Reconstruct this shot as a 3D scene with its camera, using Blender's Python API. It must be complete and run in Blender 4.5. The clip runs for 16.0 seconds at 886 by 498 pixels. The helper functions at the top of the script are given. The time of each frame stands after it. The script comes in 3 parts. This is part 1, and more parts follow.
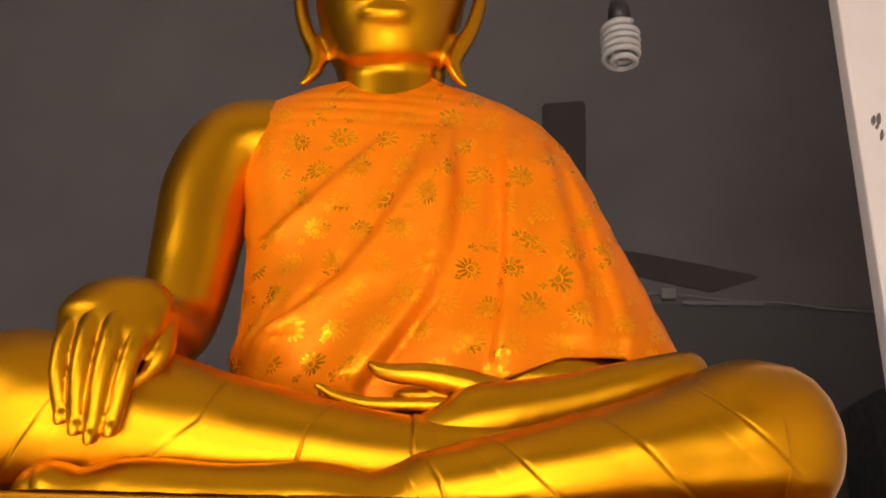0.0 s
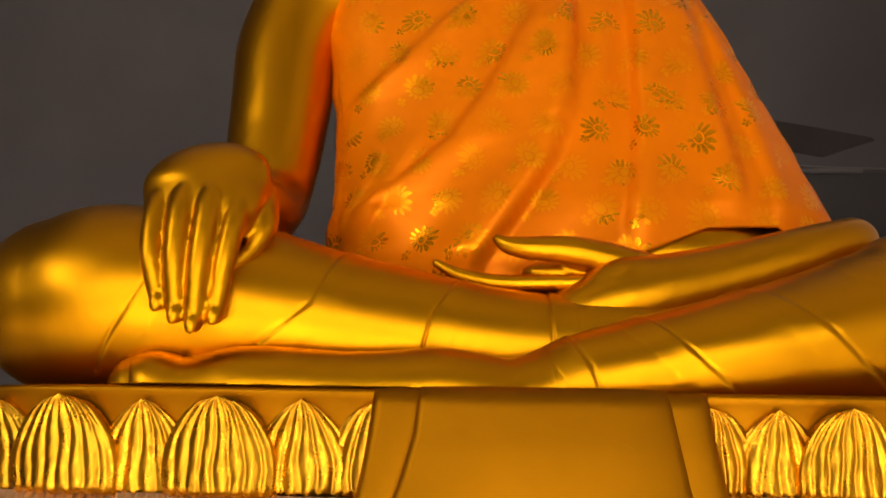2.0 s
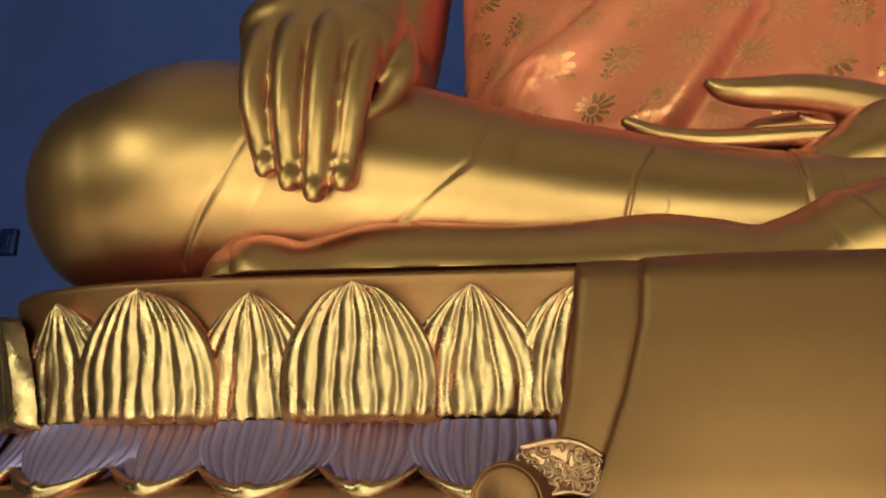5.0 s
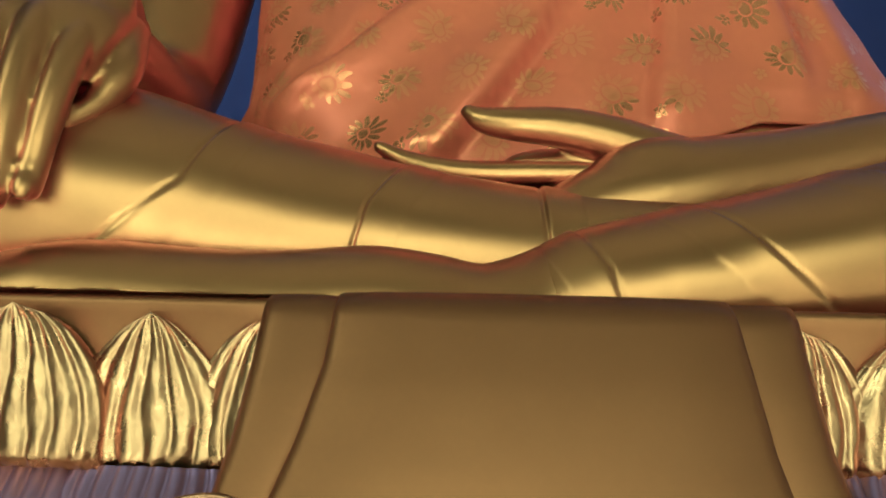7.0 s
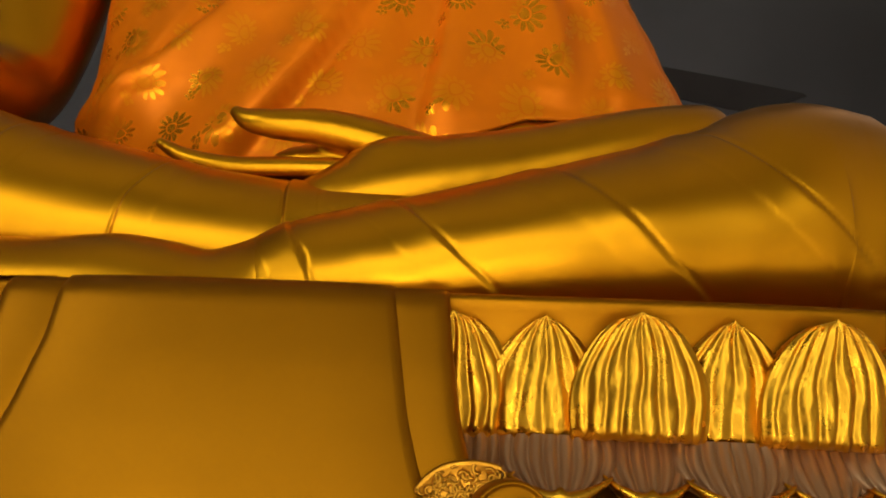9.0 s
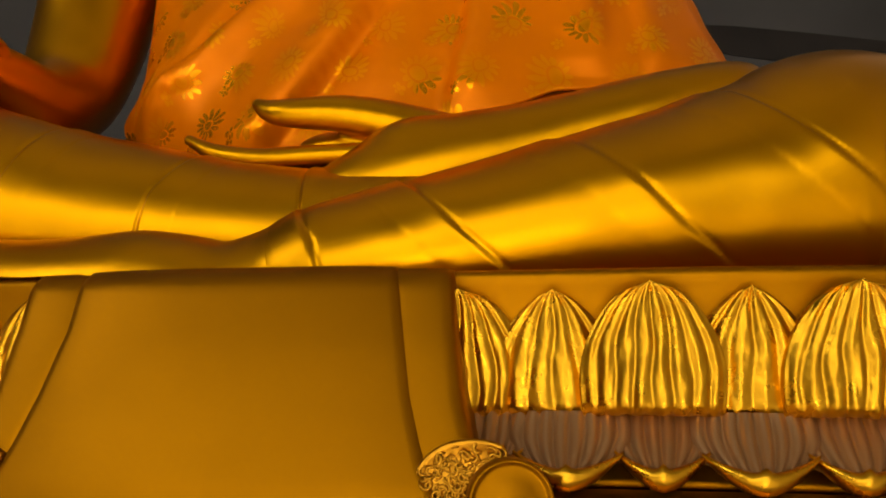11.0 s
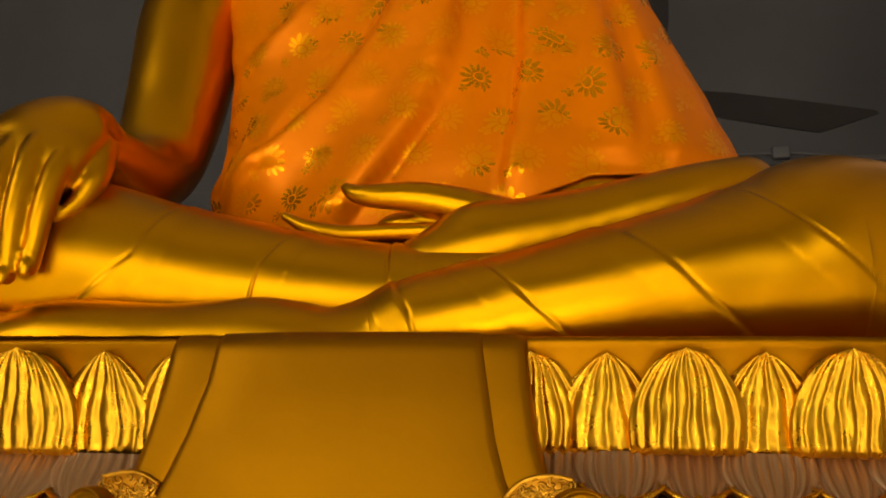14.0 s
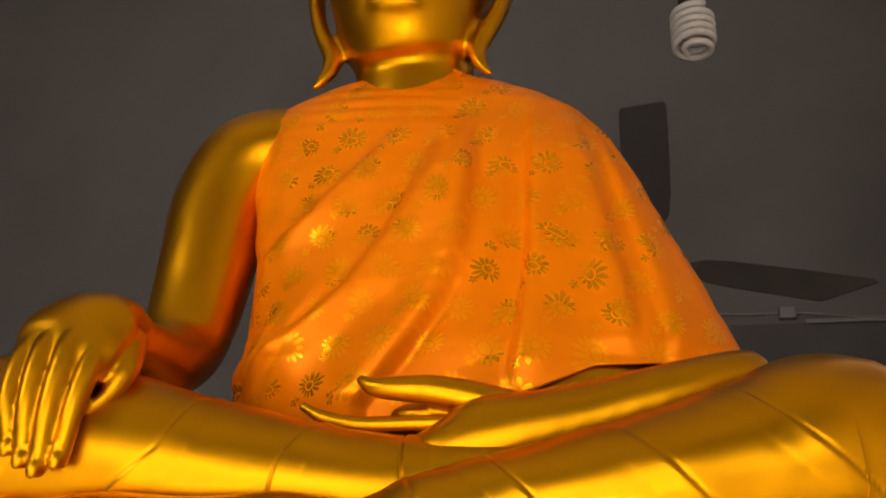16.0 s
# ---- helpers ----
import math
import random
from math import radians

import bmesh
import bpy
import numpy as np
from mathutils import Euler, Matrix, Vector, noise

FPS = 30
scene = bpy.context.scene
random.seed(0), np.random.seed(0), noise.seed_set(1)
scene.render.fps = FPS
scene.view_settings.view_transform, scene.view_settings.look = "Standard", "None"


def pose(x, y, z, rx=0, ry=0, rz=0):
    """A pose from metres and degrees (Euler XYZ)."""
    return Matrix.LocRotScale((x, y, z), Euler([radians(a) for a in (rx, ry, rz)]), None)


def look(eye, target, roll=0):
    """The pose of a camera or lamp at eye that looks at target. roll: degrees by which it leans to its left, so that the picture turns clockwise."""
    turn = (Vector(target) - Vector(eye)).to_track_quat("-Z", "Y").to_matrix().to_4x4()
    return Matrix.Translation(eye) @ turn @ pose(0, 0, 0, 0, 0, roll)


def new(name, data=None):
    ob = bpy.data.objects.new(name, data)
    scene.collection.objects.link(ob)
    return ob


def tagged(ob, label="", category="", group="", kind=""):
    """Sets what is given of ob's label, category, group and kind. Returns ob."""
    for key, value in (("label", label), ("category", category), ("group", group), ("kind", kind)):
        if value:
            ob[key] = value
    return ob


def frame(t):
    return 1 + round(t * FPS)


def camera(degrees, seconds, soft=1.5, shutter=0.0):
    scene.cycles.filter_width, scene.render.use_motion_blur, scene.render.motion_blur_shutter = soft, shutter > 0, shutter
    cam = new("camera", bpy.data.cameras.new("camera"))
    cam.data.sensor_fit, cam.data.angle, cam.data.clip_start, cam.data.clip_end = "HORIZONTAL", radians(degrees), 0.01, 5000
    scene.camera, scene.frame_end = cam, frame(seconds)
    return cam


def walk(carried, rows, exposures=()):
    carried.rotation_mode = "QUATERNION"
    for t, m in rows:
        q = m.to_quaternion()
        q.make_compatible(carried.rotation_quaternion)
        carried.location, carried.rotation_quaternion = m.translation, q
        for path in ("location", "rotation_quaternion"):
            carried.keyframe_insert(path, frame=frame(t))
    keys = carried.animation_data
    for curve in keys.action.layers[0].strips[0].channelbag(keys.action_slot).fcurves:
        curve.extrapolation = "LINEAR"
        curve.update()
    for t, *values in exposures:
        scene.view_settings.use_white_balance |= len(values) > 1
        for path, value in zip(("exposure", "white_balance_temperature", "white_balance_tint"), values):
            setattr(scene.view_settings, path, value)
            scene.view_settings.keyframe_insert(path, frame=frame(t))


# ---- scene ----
cam = camera(50.0, 16.0, 1.9)
PATH = [
    (0, (0.143, -0.595, 1.012), (0.071, 1.258, 1.761), 1.8),
    (0.5, (0.121, -0.56, 1.025), (0.033, 1.315, 1.716), 2.0),
    (1, (0.101, -0.418, 1.094), (-0.027, 1.486, 1.695), 2.3),
    (1.5, (0.066, -0.397, 1.074), (-0.079, 1.52, 1.626), 2.0),
    (2, (-0.023, -0.386, 1.058), (-0.168, 1.544, 1.564), 1.4),
    (2.5, (-0.077, -0.324, 1.028), (-0.264, 1.606, 1.516), 0.9),
    (3, (-0.059, -0.18, 1.0), (-0.3, 1.748, 1.475), 0.9),
    (3.5, (-0.054, -0.073, 0.955), (-0.343, 1.842, 1.455), 1.0),
    (4, (-0.108, -0.026, 0.96), (-0.42, 1.886, 1.455), 1.3),
    (4.2, (-0.157, -0.009, 0.958), (-0.467, 1.902, 1.459), 1.2),
    (6.3, (-0.23, 0.096, 0.969), (-0.335, 1.99, 1.604), 1.3),
    (6.5, (-0.171, 0.126, 0.977), (-0.25, 2.019, 1.618), 1.7),
    (7, (-0.018, 0.133, 0.987), (-0.118, 2.03, 1.611), 2.2),
    (7.5, (0.098, 0.1, 1.001), (0.01, 2.006, 1.601), 2.3),
    (8, (0.184, 0.074, 0.999), (0.088, 1.984, 1.583), 2.4),
    (8.5, (0.238, 0.015, 0.99), (0.12, 1.933, 1.545), 2.7),
    (9, (0.301, 0.013, 0.98), (0.157, 1.929, 1.536), 2.9),
    (9.2, (0.34, 0.036, 0.979), (0.188, 1.95, 1.538), 2.8),
    (11.3, (0.414, 0.044, 0.981), (-0.014, 1.933, 1.48), 1.8),
    (11.5, (0.391, 0.019, 0.97), (-0.049, 1.909, 1.454), 1.9),
    (12, (0.378, -0.04, 0.962), (-0.058, 1.86, 1.408), 1.9),
    (12.5, (0.367, -0.067, 0.961), (-0.04, 1.846, 1.38), 1.8),
    (13, (0.353, -0.14, 0.942), (-0.037, 1.77, 1.386), 2.1),
    (13.5, (0.35, -0.177, 0.948), (-0.018, 1.722, 1.455), 2.1),
    (14, (0.349, -0.205, 0.97), (-0.007, 1.678, 1.542), 1.9),
    (14.5, (0.346, -0.235, 0.984), (-0.006, 1.623, 1.633), 1.9),
    (15, (0.348, -0.259, 0.997), (-0.009, 1.57, 1.724), 2.0),
    (15.5, (0.357, -0.285, 1.016), (-0.007, 1.514, 1.809), 2.3),
    (16, (0.371, -0.308, 1.021), (-0.004, 1.467, 1.864), 2.3),
]
EXPOSURE = 0.95
walk(cam, [(t, look(eye, target, roll)) for t, eye, target, roll in PATH], exposures=[
    (t, EXPOSURE + e, k, g) for t, e, k, g in (
        (0.0, 0.45, 6600, 21), (1.0, 0.3, 7000, 24), (2.0, 0.05, 7000, 22), (2.6, -0.1, 6700, 14), (3.3, -0.2, 5000, 20), (4.2, -0.2, 3850, 28),
        (6.3, -0.2, 3400, 26), (7.3, -0.2, 3400, 26), (8.0, -0.2, 4300, 17), (8.6, -0.35, 5400, 8), (9.2, -0.3, 6600, 9), (10.0, -0.35, 7000, 9),
        (13.5, -0.3, 7000, 9), (14.5, -0.2, 7000, 12), (16.0, 0.12, 6900, 16))])


# ---- world, sun, fill lamps added in the unseen front and side openings ----
world = bpy.data.worlds.new("sky")
scene.world = world
world.use_nodes = True
wn = world.node_tree
sky = wn.nodes.new("ShaderNodeTexSky")
sky.sky_type, sky.sun_disc = "NISHITA", False
sky.sun_elevation, sky.sun_rotation = radians(30), radians(175.8)
wn.links.new(sky.outputs[0], wn.nodes["Background"].inputs[0])
wn.nodes["Background"].inputs[1].default_value = 0.12
sun = new("sun", bpy.data.lights.new("sun", "SUN"))
sun.data.energy, sun.data.angle, sun.data.color = 5.0, radians(0.5), (1, 0.92, 0.80)
sun.matrix_world = look((0.8, -11, 6.37), (0, 0, 0))
# Area lamp added in the unseen doorway, standing in for daylight.
front_fill = new("front_opening_fill", bpy.data.lights.new("front_opening_fill", "AREA"))
front_fill.data.shape, front_fill.data.size, front_fill.data.size_y = "RECTANGLE", 5.4, 1.9
front_fill.data.energy, front_fill.data.color = 52.0, (1, 0.95, 0.88)
front_fill.matrix_world = look((-0.1, -3.66, 1.25), (-0.1, 1.2, 1.25))

# Fill lamp added on the left to brighten that side of the robe.
side_light = new("added_side_fill", bpy.data.lights.new("added_side_fill", "AREA"))
side_light.data.shape, side_light.data.size, side_light.data.size_y = "RECTANGLE", 1.8, 1.7
side_light.data.energy, side_light.data.color = 30.0, (1, 0.95, 0.88)
side_light.matrix_world = look((-3.28, -2.25, 2.8), (0, -1.2, 2.3))


# ---- materials ----
def material(name, colour, rough=0.5, metal=0.0, vary=0.12, scale=9.0, bump=0.1, fine=160.0, rough_vary=0.1, tint=None):
    m = bpy.data.materials.new(name)
    m.use_nodes = True
    n, l = m.node_tree.nodes, m.node_tree.links
    b = n["Principled BSDF"]
    b.inputs["Metallic"].default_value = metal
    co = n.new("ShaderNodeTexCoord")
    big, small = n.new("ShaderNodeTexNoise"), n.new("ShaderNodeTexNoise")
    big.inputs["Scale"].default_value, big.inputs["Detail"].default_value = scale, 5
    small.inputs["Scale"].default_value, small.inputs["Detail"].default_value = fine, 3
    l.new(co.outputs["Object"], big.inputs["Vector"])
    l.new(co.outputs["Object"], small.inputs["Vector"])
    ramp = n.new("ShaderNodeMapRange")
    ramp.interpolation_type = "SMOOTHSTEP"
    ramp.inputs["From Min"].default_value, ramp.inputs["From Max"].default_value = 0.22, 0.78
    l.new(big.outputs["Fac"], ramp.inputs["Value"])
    mix = n.new("ShaderNodeMix")
    mix.data_type = "RGBA"
    low = tint or tuple(c * (1 - vary) for c in colour)
    mix.inputs[6].default_value, mix.inputs[7].default_value = (*low, 1), (*colour, 1)
    l.new(ramp.outputs[0], mix.inputs[0])
    l.new(mix.outputs[2], b.inputs["Base Color"])
    rr = n.new("ShaderNodeMapRange")
    rr.inputs["To Min"].default_value, rr.inputs["To Max"].default_value = rough + rough_vary, max(0.04, rough - rough_vary)
    l.new(ramp.outputs[0], rr.inputs["Value"])
    l.new(rr.outputs[0], b.inputs["Roughness"])
    if bump:
        bp = n.new("ShaderNodeBump")
        bp.inputs["Strength"].default_value, bp.inputs["Distance"].default_value = bump, 0.002
        l.new(small.outputs["Fac"], bp.inputs["Height"])
        l.new(bp.outputs[0], b.inputs["Normal"])
    return m


GOLD = material("gold_paint", (0.62, 0.268, 0.004), 0.345, 1.0, 0.14, 4, 0.05, 40, 0.04)
GOLD_PLINTH = material("gold_paint_plinth", (0.50, 0.215, 0.004), 0.44, 1.0, 0.14, 6, 0.06, 60, 0.05)
# Satin gold darkened: the dim reflection on cloth and upper body is in its colour.
GOLD_SATIN_DIM = material("gold_paint_satin_dim", (0.335, 0.129, 0.0025), 0.47, 1.0, 0.16, 5, 0.06, 60, 0.04)
GOLD_LEAF = material("gold_leaf", (0.70, 0.345, 0.016), 0.29, 1.0, 0.30, 30, 0.6, 75, 0.05)
# Dust and the grey that upward faces reflect, both put into this colour.
GOLD_DUST_REFLECTION = material("dust_reflection_gold", (0.40, 0.222, 0.092), 0.42, 0.75, 0.15, 14, 0.1, 120, 0.05)
GOLD_HEM = material("embossed_gold", (0.52, 0.228, 0.013), 0.32, 0.97, 0.3, 40, 0.3, 140, 0.06)
WALL = material("grey_wall_paint", (0.098, 0.092, 0.090), 0.8, 0, 0.16, 1.3, 0.15, 90)
WHITE_WALL = material("cream_wall_paint", (0.74, 0.68, 0.62), 0.7, 0, 0.06, 3, 0.2, 60)
CEIL = material("ceiling_paint", (0.58, 0.55, 0.53), 0.8, 0, 0.08, 1.2, 0.1, 60)
FLOOR = material("floor_tile", (0.66, 0.60, 0.52), 0.35, 0, 0.1, 2, 0.05, 40)
GROUND = material("pale_concrete", (0.30, 0.28, 0.25), 0.8, 0, 0.15, 0.6, 0.3, 30)
FAN_BROWN = material("fan_brown_paint", (0.010, 0.007, 0.0055), 0.45, 0, 0.2, 12, 0.05, 80)
GLASS_TUBE = material("lamp_glass_white", (0.40, 0.385, 0.365), 0.25, 0, 0.05, 20, 0, 60)
BLACK = material("black_plastic", (0.012, 0.012, 0.013), 0.4, 0, 0.2, 20, 0.05, 90)
CABLE_GREY = material("grey_plastic", (0.16, 0.15, 0.145), 0.5, 0, 0.1, 20, 0.05, 90)
DARK_CLOTH = material("dark_cloth", (0.03, 0.03, 0.033), 0.9, 0, 0.2, 25, 0.3, 200)


def brocade():
    """Orange satin with woven gold-thread flowers in staggered rows, on the cloth's own coordinates in metres."""
    m = material("orange_brocade", (0.86, 0.205, 0.002), 0.38, 0.0, 0.10, 7, 0.10, 700, 0.06)
    n, l = m.node_tree.nodes, m.node_tree.links
    b = n["Principled BSDF"]
    uv = n.new("ShaderNodeUVMap")

    def calc(op, a, c=None):
        q = n.new("ShaderNodeMath")
        q.operation = op
        for k, v in ((0, a), (1, c)):
            if v is None:
                continue
            if isinstance(v, (int, float)):
                q.inputs[k].default_value = v
            else:
                l.new(v, q.inputs[k])
        return q.outputs[0]

    warp = n.new("ShaderNodeTexNoise")
    warp.inputs["Scale"].default_value, warp.inputs["Detail"].default_value = 14, 2
    l.new(uv.outputs[0], warp.inputs["Vector"])
    shift = n.new("ShaderNodeVectorMath")
    shift.operation = "MULTIPLY_ADD"
    shift.inputs[1].default_value = (0.035, 0.035, 0.0)
    l.new(warp.outputs["Color"], shift.inputs[0])
    l.new(uv.outputs[0], shift.inputs[2])
    sep = n.new("ShaderNodeSeparateXYZ")
    l.new(shift.outputs[0], sep.inputs[0])

    def blossom(du, dv, pitch_u, pitch_v, size, lobes, spin):
        v = calc("DIVIDE", calc("ADD", sep.outputs[1], dv), pitch_v)
        row = calc("FLOOR", v)
        u = calc("ADD", calc("DIVIDE", calc("ADD", sep.outputs[0], du), pitch_u), calc("MULTIPLY", row, 0.5))
        col = calc("FLOOR", u)
        fu = calc("MULTIPLY", calc("SUBTRACT", calc("FRACT", u), 0.5), pitch_u)
        fv = calc("MULTIPLY", calc("SUBTRACT", calc("FRACT", v), 0.5), pitch_v)
        r = calc("SQRT", calc("ADD", calc("MULTIPLY", fu, fu), calc("MULTIPLY", fv, fv)))
        th = calc("ADD", calc("ARCTAN2", fv, fu), calc("MULTIPLY", calc("ADD", calc("MULTIPLY", col, 2.3), row), spin))
        wave = calc("ABSOLUTE", calc("COSINE", calc("MULTIPLY", th, lobes)))
        edge = calc("MULTIPLY", calc("ADD", calc("MULTIPLY", wave, 0.5), 0.5), size)
        lopsided = calc("MULTIPLY", edge, calc("ADD", 0.86, calc("MULTIPLY", calc("COSINE", th), 0.18)))
        inside = calc("LESS_THAN", r, lopsided)
        ring = calc("MULTIPLY", calc("GREATER_THAN", r, size * 0.26), calc("LESS_THAN", r, size * 0.36))
        vein = calc("MULTIPLY", calc("GREATER_THAN", r, size * 0.40), calc("LESS_THAN", wave, 0.30))
        return calc("MULTIPLY", inside, calc("SUBTRACT", 1.0, calc("MAXIMUM", ring, vein)))

    flower = blossom(0.0, 0.0, 0.098, 0.080, 0.033, 6.5, 0.7)
    bud = blossom(0.030, 0.026, 0.098, 0.080, 0.0115, 2.5, 1.1)
    # Noise fades some flowers, putting the thread's uneven sheen into the mask.
    uneven_sheen = n.new("ShaderNodeTexNoise")
    uneven_sheen.inputs["Scale"].default_value, uneven_sheen.inputs["Detail"].default_value = 6.5, 2
    l.new(uv.outputs[0], uneven_sheen.inputs["Vector"])
    keep = n.new("ShaderNodeMapRange")
    keep.inputs["From Min"].default_value, keep.inputs["From Max"].default_value, keep.inputs["To Min"].default_value = 0.38, 0.55, 0.25
    l.new(uneven_sheen.outputs["Fac"], keep.inputs["Value"])
    mask = calc("MULTIPLY", calc("MAXIMUM", flower, bud), keep.outputs[0])
    old = b.inputs["Base Color"].links[0].from_socket
    mix = n.new("ShaderNodeMix")
    mix.data_type = "RGBA"
    l.new(mask, mix.inputs[0])
    l.new(old, mix.inputs[6])
    mix.inputs[7].default_value = (0.88, 0.315, 0.004, 1)
    l.new(mix.outputs[2], b.inputs["Base Color"])
    l.new(calc("ADD", calc("MULTIPLY", mask, 0.48), 0.28), b.inputs["Metallic"])
    rough_old = b.inputs["Roughness"].links[0].from_socket
    l.new(calc("SUBTRACT", rough_old, calc("MULTIPLY", mask, 0.12)), b.inputs["Roughness"])
    b.inputs["Specular IOR Level"].default_value = 0.06
    return m


BROCADE = brocade()


# ---- building helpers ----
def mesh_of(name, bm, mat, smooth=True):
    bmesh.ops.recalc_face_normals(bm, faces=bm.faces[:])
    me = bpy.data.meshes.new(name)
    bm.to_mesh(me)
    bm.free()
    me.materials.append(mat)
    if smooth:
        me.polygons.foreach_set("use_smooth", [True] * len(me.polygons))
    return me


def thing(name, bm, mat, smooth=True, **tags):
    return tagged(new(name, mesh_of(name, bm, mat, smooth)), **tags)


def empty(name, x, y, z, **tags):
    ob = new(name)
    ob.location = (x, y, z)
    return tagged(ob, **tags)


def part(name, bm, mat, parent, label="", smooth=True):
    ob = new(name, mesh_of(name, bm, mat, smooth))
    ob.parent = parent
    ob.matrix_parent_inverse = Matrix.Translation(parent.matrix_basis.translation).inverted()
    return tagged(ob, label=label)


def box(bm, lo, hi, bevel=0.0, seg=2):
    made = bmesh.ops.create_cube(bm, size=1)["verts"]
    for v in made:
        v.co = Vector([a + (c + 0.5) * (b - a) for a, b, c in zip(lo, hi, v.co)])
    if bevel:
        edges = {e for v in made for e in v.link_edges}
        bmesh.ops.bevel(bm, geom=list(edges), offset=bevel, segments=seg, profile=0.6, affect="EDGES")
    return bm


def curve_through(points, steps):
    """A smooth line through rows of numbers (Catmull-Rom)."""
    p = np.array(points, float)
    p = np.vstack([2 * p[0] - p[1], p, 2 * p[-1] - p[-2]])
    out = []
    for i in range(1, len(p) - 2):
        for k in range(steps):
            t = k / steps
            a, b, c, d = p[i - 1], p[i], p[i + 1], p[i + 2]
            out.append(0.5 * (2 * b + (c - a) * t + (2 * a - 5 * b + 4 * c - d) * t * t + (3 * b - a - 3 * c + d) * t ** 3))
    out.append(p[-2])
    return np.array(out)


def rings_to_faces(bm, rings, cap=True, closed=True):
    for a, b in zip(rings, rings[1:]):
        n = len(a)
        for k in range(n if closed else n - 1):
            bm.faces.new((a[k], a[(k + 1) % n], b[(k + 1) % n], b[k]))
    if cap:
        bm.faces.new(rings[0])
        bm.faces.new(rings[-1])


def limb(bm, points, steps=10, segs=28, shape=None, up=(0, 0, 1), dome=True):
    """A swept body. points: x, y, z, half width across, half height; shape(place, angle) moves the skin outwards."""
    rows = curve_through(points, steps)
    if dome:
        first, last = rows[0], rows[-1]
        ahead, behind = rows[1] - rows[0], rows[-1] - rows[-2]
        ta, tb = ahead[:3] / np.linalg.norm(ahead[:3]), behind[:3] / np.linalg.norm(behind[:3])
        start, end = [], []
        for k in range(6):
            a = (k + 0.35) / 6.35 * math.pi / 2
            start.append(np.r_[first[:3] - ta * math.cos(a) * min(first[3:]), first[3:] * math.sin(a)])
            end.append(np.r_[last[:3] + tb * math.cos(a) * min(last[3:]), last[3:] * math.sin(a)])
        rows = np.vstack([start, rows, end[::-1]])
    rings = []
    for i, r in enumerate(rows):
        t = rows[min(i + 1, len(rows) - 1)][:3] - rows[max(i - 1, 0)][:3]
        t = Vector(t).normalized()
        side = t.cross(Vector(up)).normalized()
        top = side.cross(t).normalized()
        ring = []
        for k in range(segs):
            a = 2 * math.pi * k / segs
            off = side * math.cos(a) * r[3] + top * math.sin(a) * r[4]
            place = Vector(r[:3]) + off
            if shape:
                place += off.normalized() * shape(place, a)
            ring.append(bm.verts.new(place))
        rings.append(ring)
    rings_to_faces(bm, rings)
    return bm


def blob(bm, centre, radii, turn=(0, 0, 0), segs=28, rows=18):
    m = pose(*centre, *turn) @ Matrix.Diagonal((*radii, 1))
    bmesh.ops.create_uvsphere(bm, u_segments=segs, v_segments=rows, radius=1, matrix=m)
    return bm


# ---- the room ----
X0, X1, Y0, Y1, H = -3.2, 3.2, -3.6, 3.45, 5.2
room = [
    ("floor", (X0 - 0.2, Y0 - 0.2, -0.12), (X1 + 0.2, Y1 + 0.2, 0), FLOOR, "pale tiled floor of the shrine hall"),
    ("ceiling", (X0 - 0.2, Y0 - 0.2, H), (X1 + 0.2, Y1 + 0.2, H + 0.12), CEIL, "plain grey painted ceiling"),
    ("wall_north", (X0 - 0.2, Y1, 0), (X1 + 0.2, Y1 + 0.2, H), WALL, "dim grey painted wall behind the statue"),
    # This east wall is unseen; cream is chosen to brighten the right knee.
    ("wall_east", (X1, Y0, 0), (X1 + 0.2, Y1, H), WHITE_WALL, "unseen side wall, made cream as a reflector"),
]
for name, lo, hi, mat, label in room:
    thing(name, box(bmesh.new(), lo, hi), mat, False, label=label, category=name.split("_")[0], kind="structure")
# Unseen wall behind the camera; its low doorway is added to shape reflections.
front = bmesh.new()
box(front, (X0 - 0.2, Y0 - 0.2, 0), (-2.9, Y0, H))
box(front, (2.7, Y0 - 0.2, 0), (X1 + 0.2, Y0, H))
box(front, (-2.9, Y0 - 0.2, 2.3), (2.7, Y0, H))
thing("wall_south", front, WALL, False, label="unseen grey front wall, its doorway added to shape the light", category="wall", kind="structure")
# The opening in this unseen wall is added only for the side fill.
west = bmesh.new()
box(west, (X0 - 0.2, Y0, 0), (X0, -3.2, H))
box(west, (X0 - 0.2, -1.3, 0), (X0, Y1, H))
box(west, (X0 - 0.2, -3.2, 0), (X0, -1.3, 1.9))
box(west, (X0 - 0.2, -3.2, 3.7), (X0, -1.3, H))
thing("wall_west", west, WALL, False, label="dim grey painted side wall with an unseen opening added for the fill lamp", category="wall", kind="structure")
ground = bmesh.new()
box(ground, (-400, -800, -0.4), (400, Y0 - 0.2, -0.14))
thing("ground", ground, GROUND, False, label="pale concrete ground outside the entrance", category="ground", kind="structure")

# Unseen dark wall, added to block horizon and low sky from the gold.
yard = box(bmesh.new(), (-14, -9.3, -0.141), (14, -9.0, 2.2))
thing("wall_horizon_dimmer", yard, material("dark_horizon_dimmer", (0.07, 0.065, 0.06), 0.9, 0, 0.2, 0.8, 0.3, 20), False, label="unseen dark wall added outside to dim the horizon in reflections", category="wall", kind="structure")


def column():
    bm = box(bmesh.new(), (1.411, 2.25, 0), (2.25, 2.33, H - 0.001), 0.012)
    ob = thing("column", bm, WHITE_WALL, False, label="cream painted square column with dark smudges", category="column", kind="structure")
    rng = random.Random(4)
    smudge = bmesh.new()
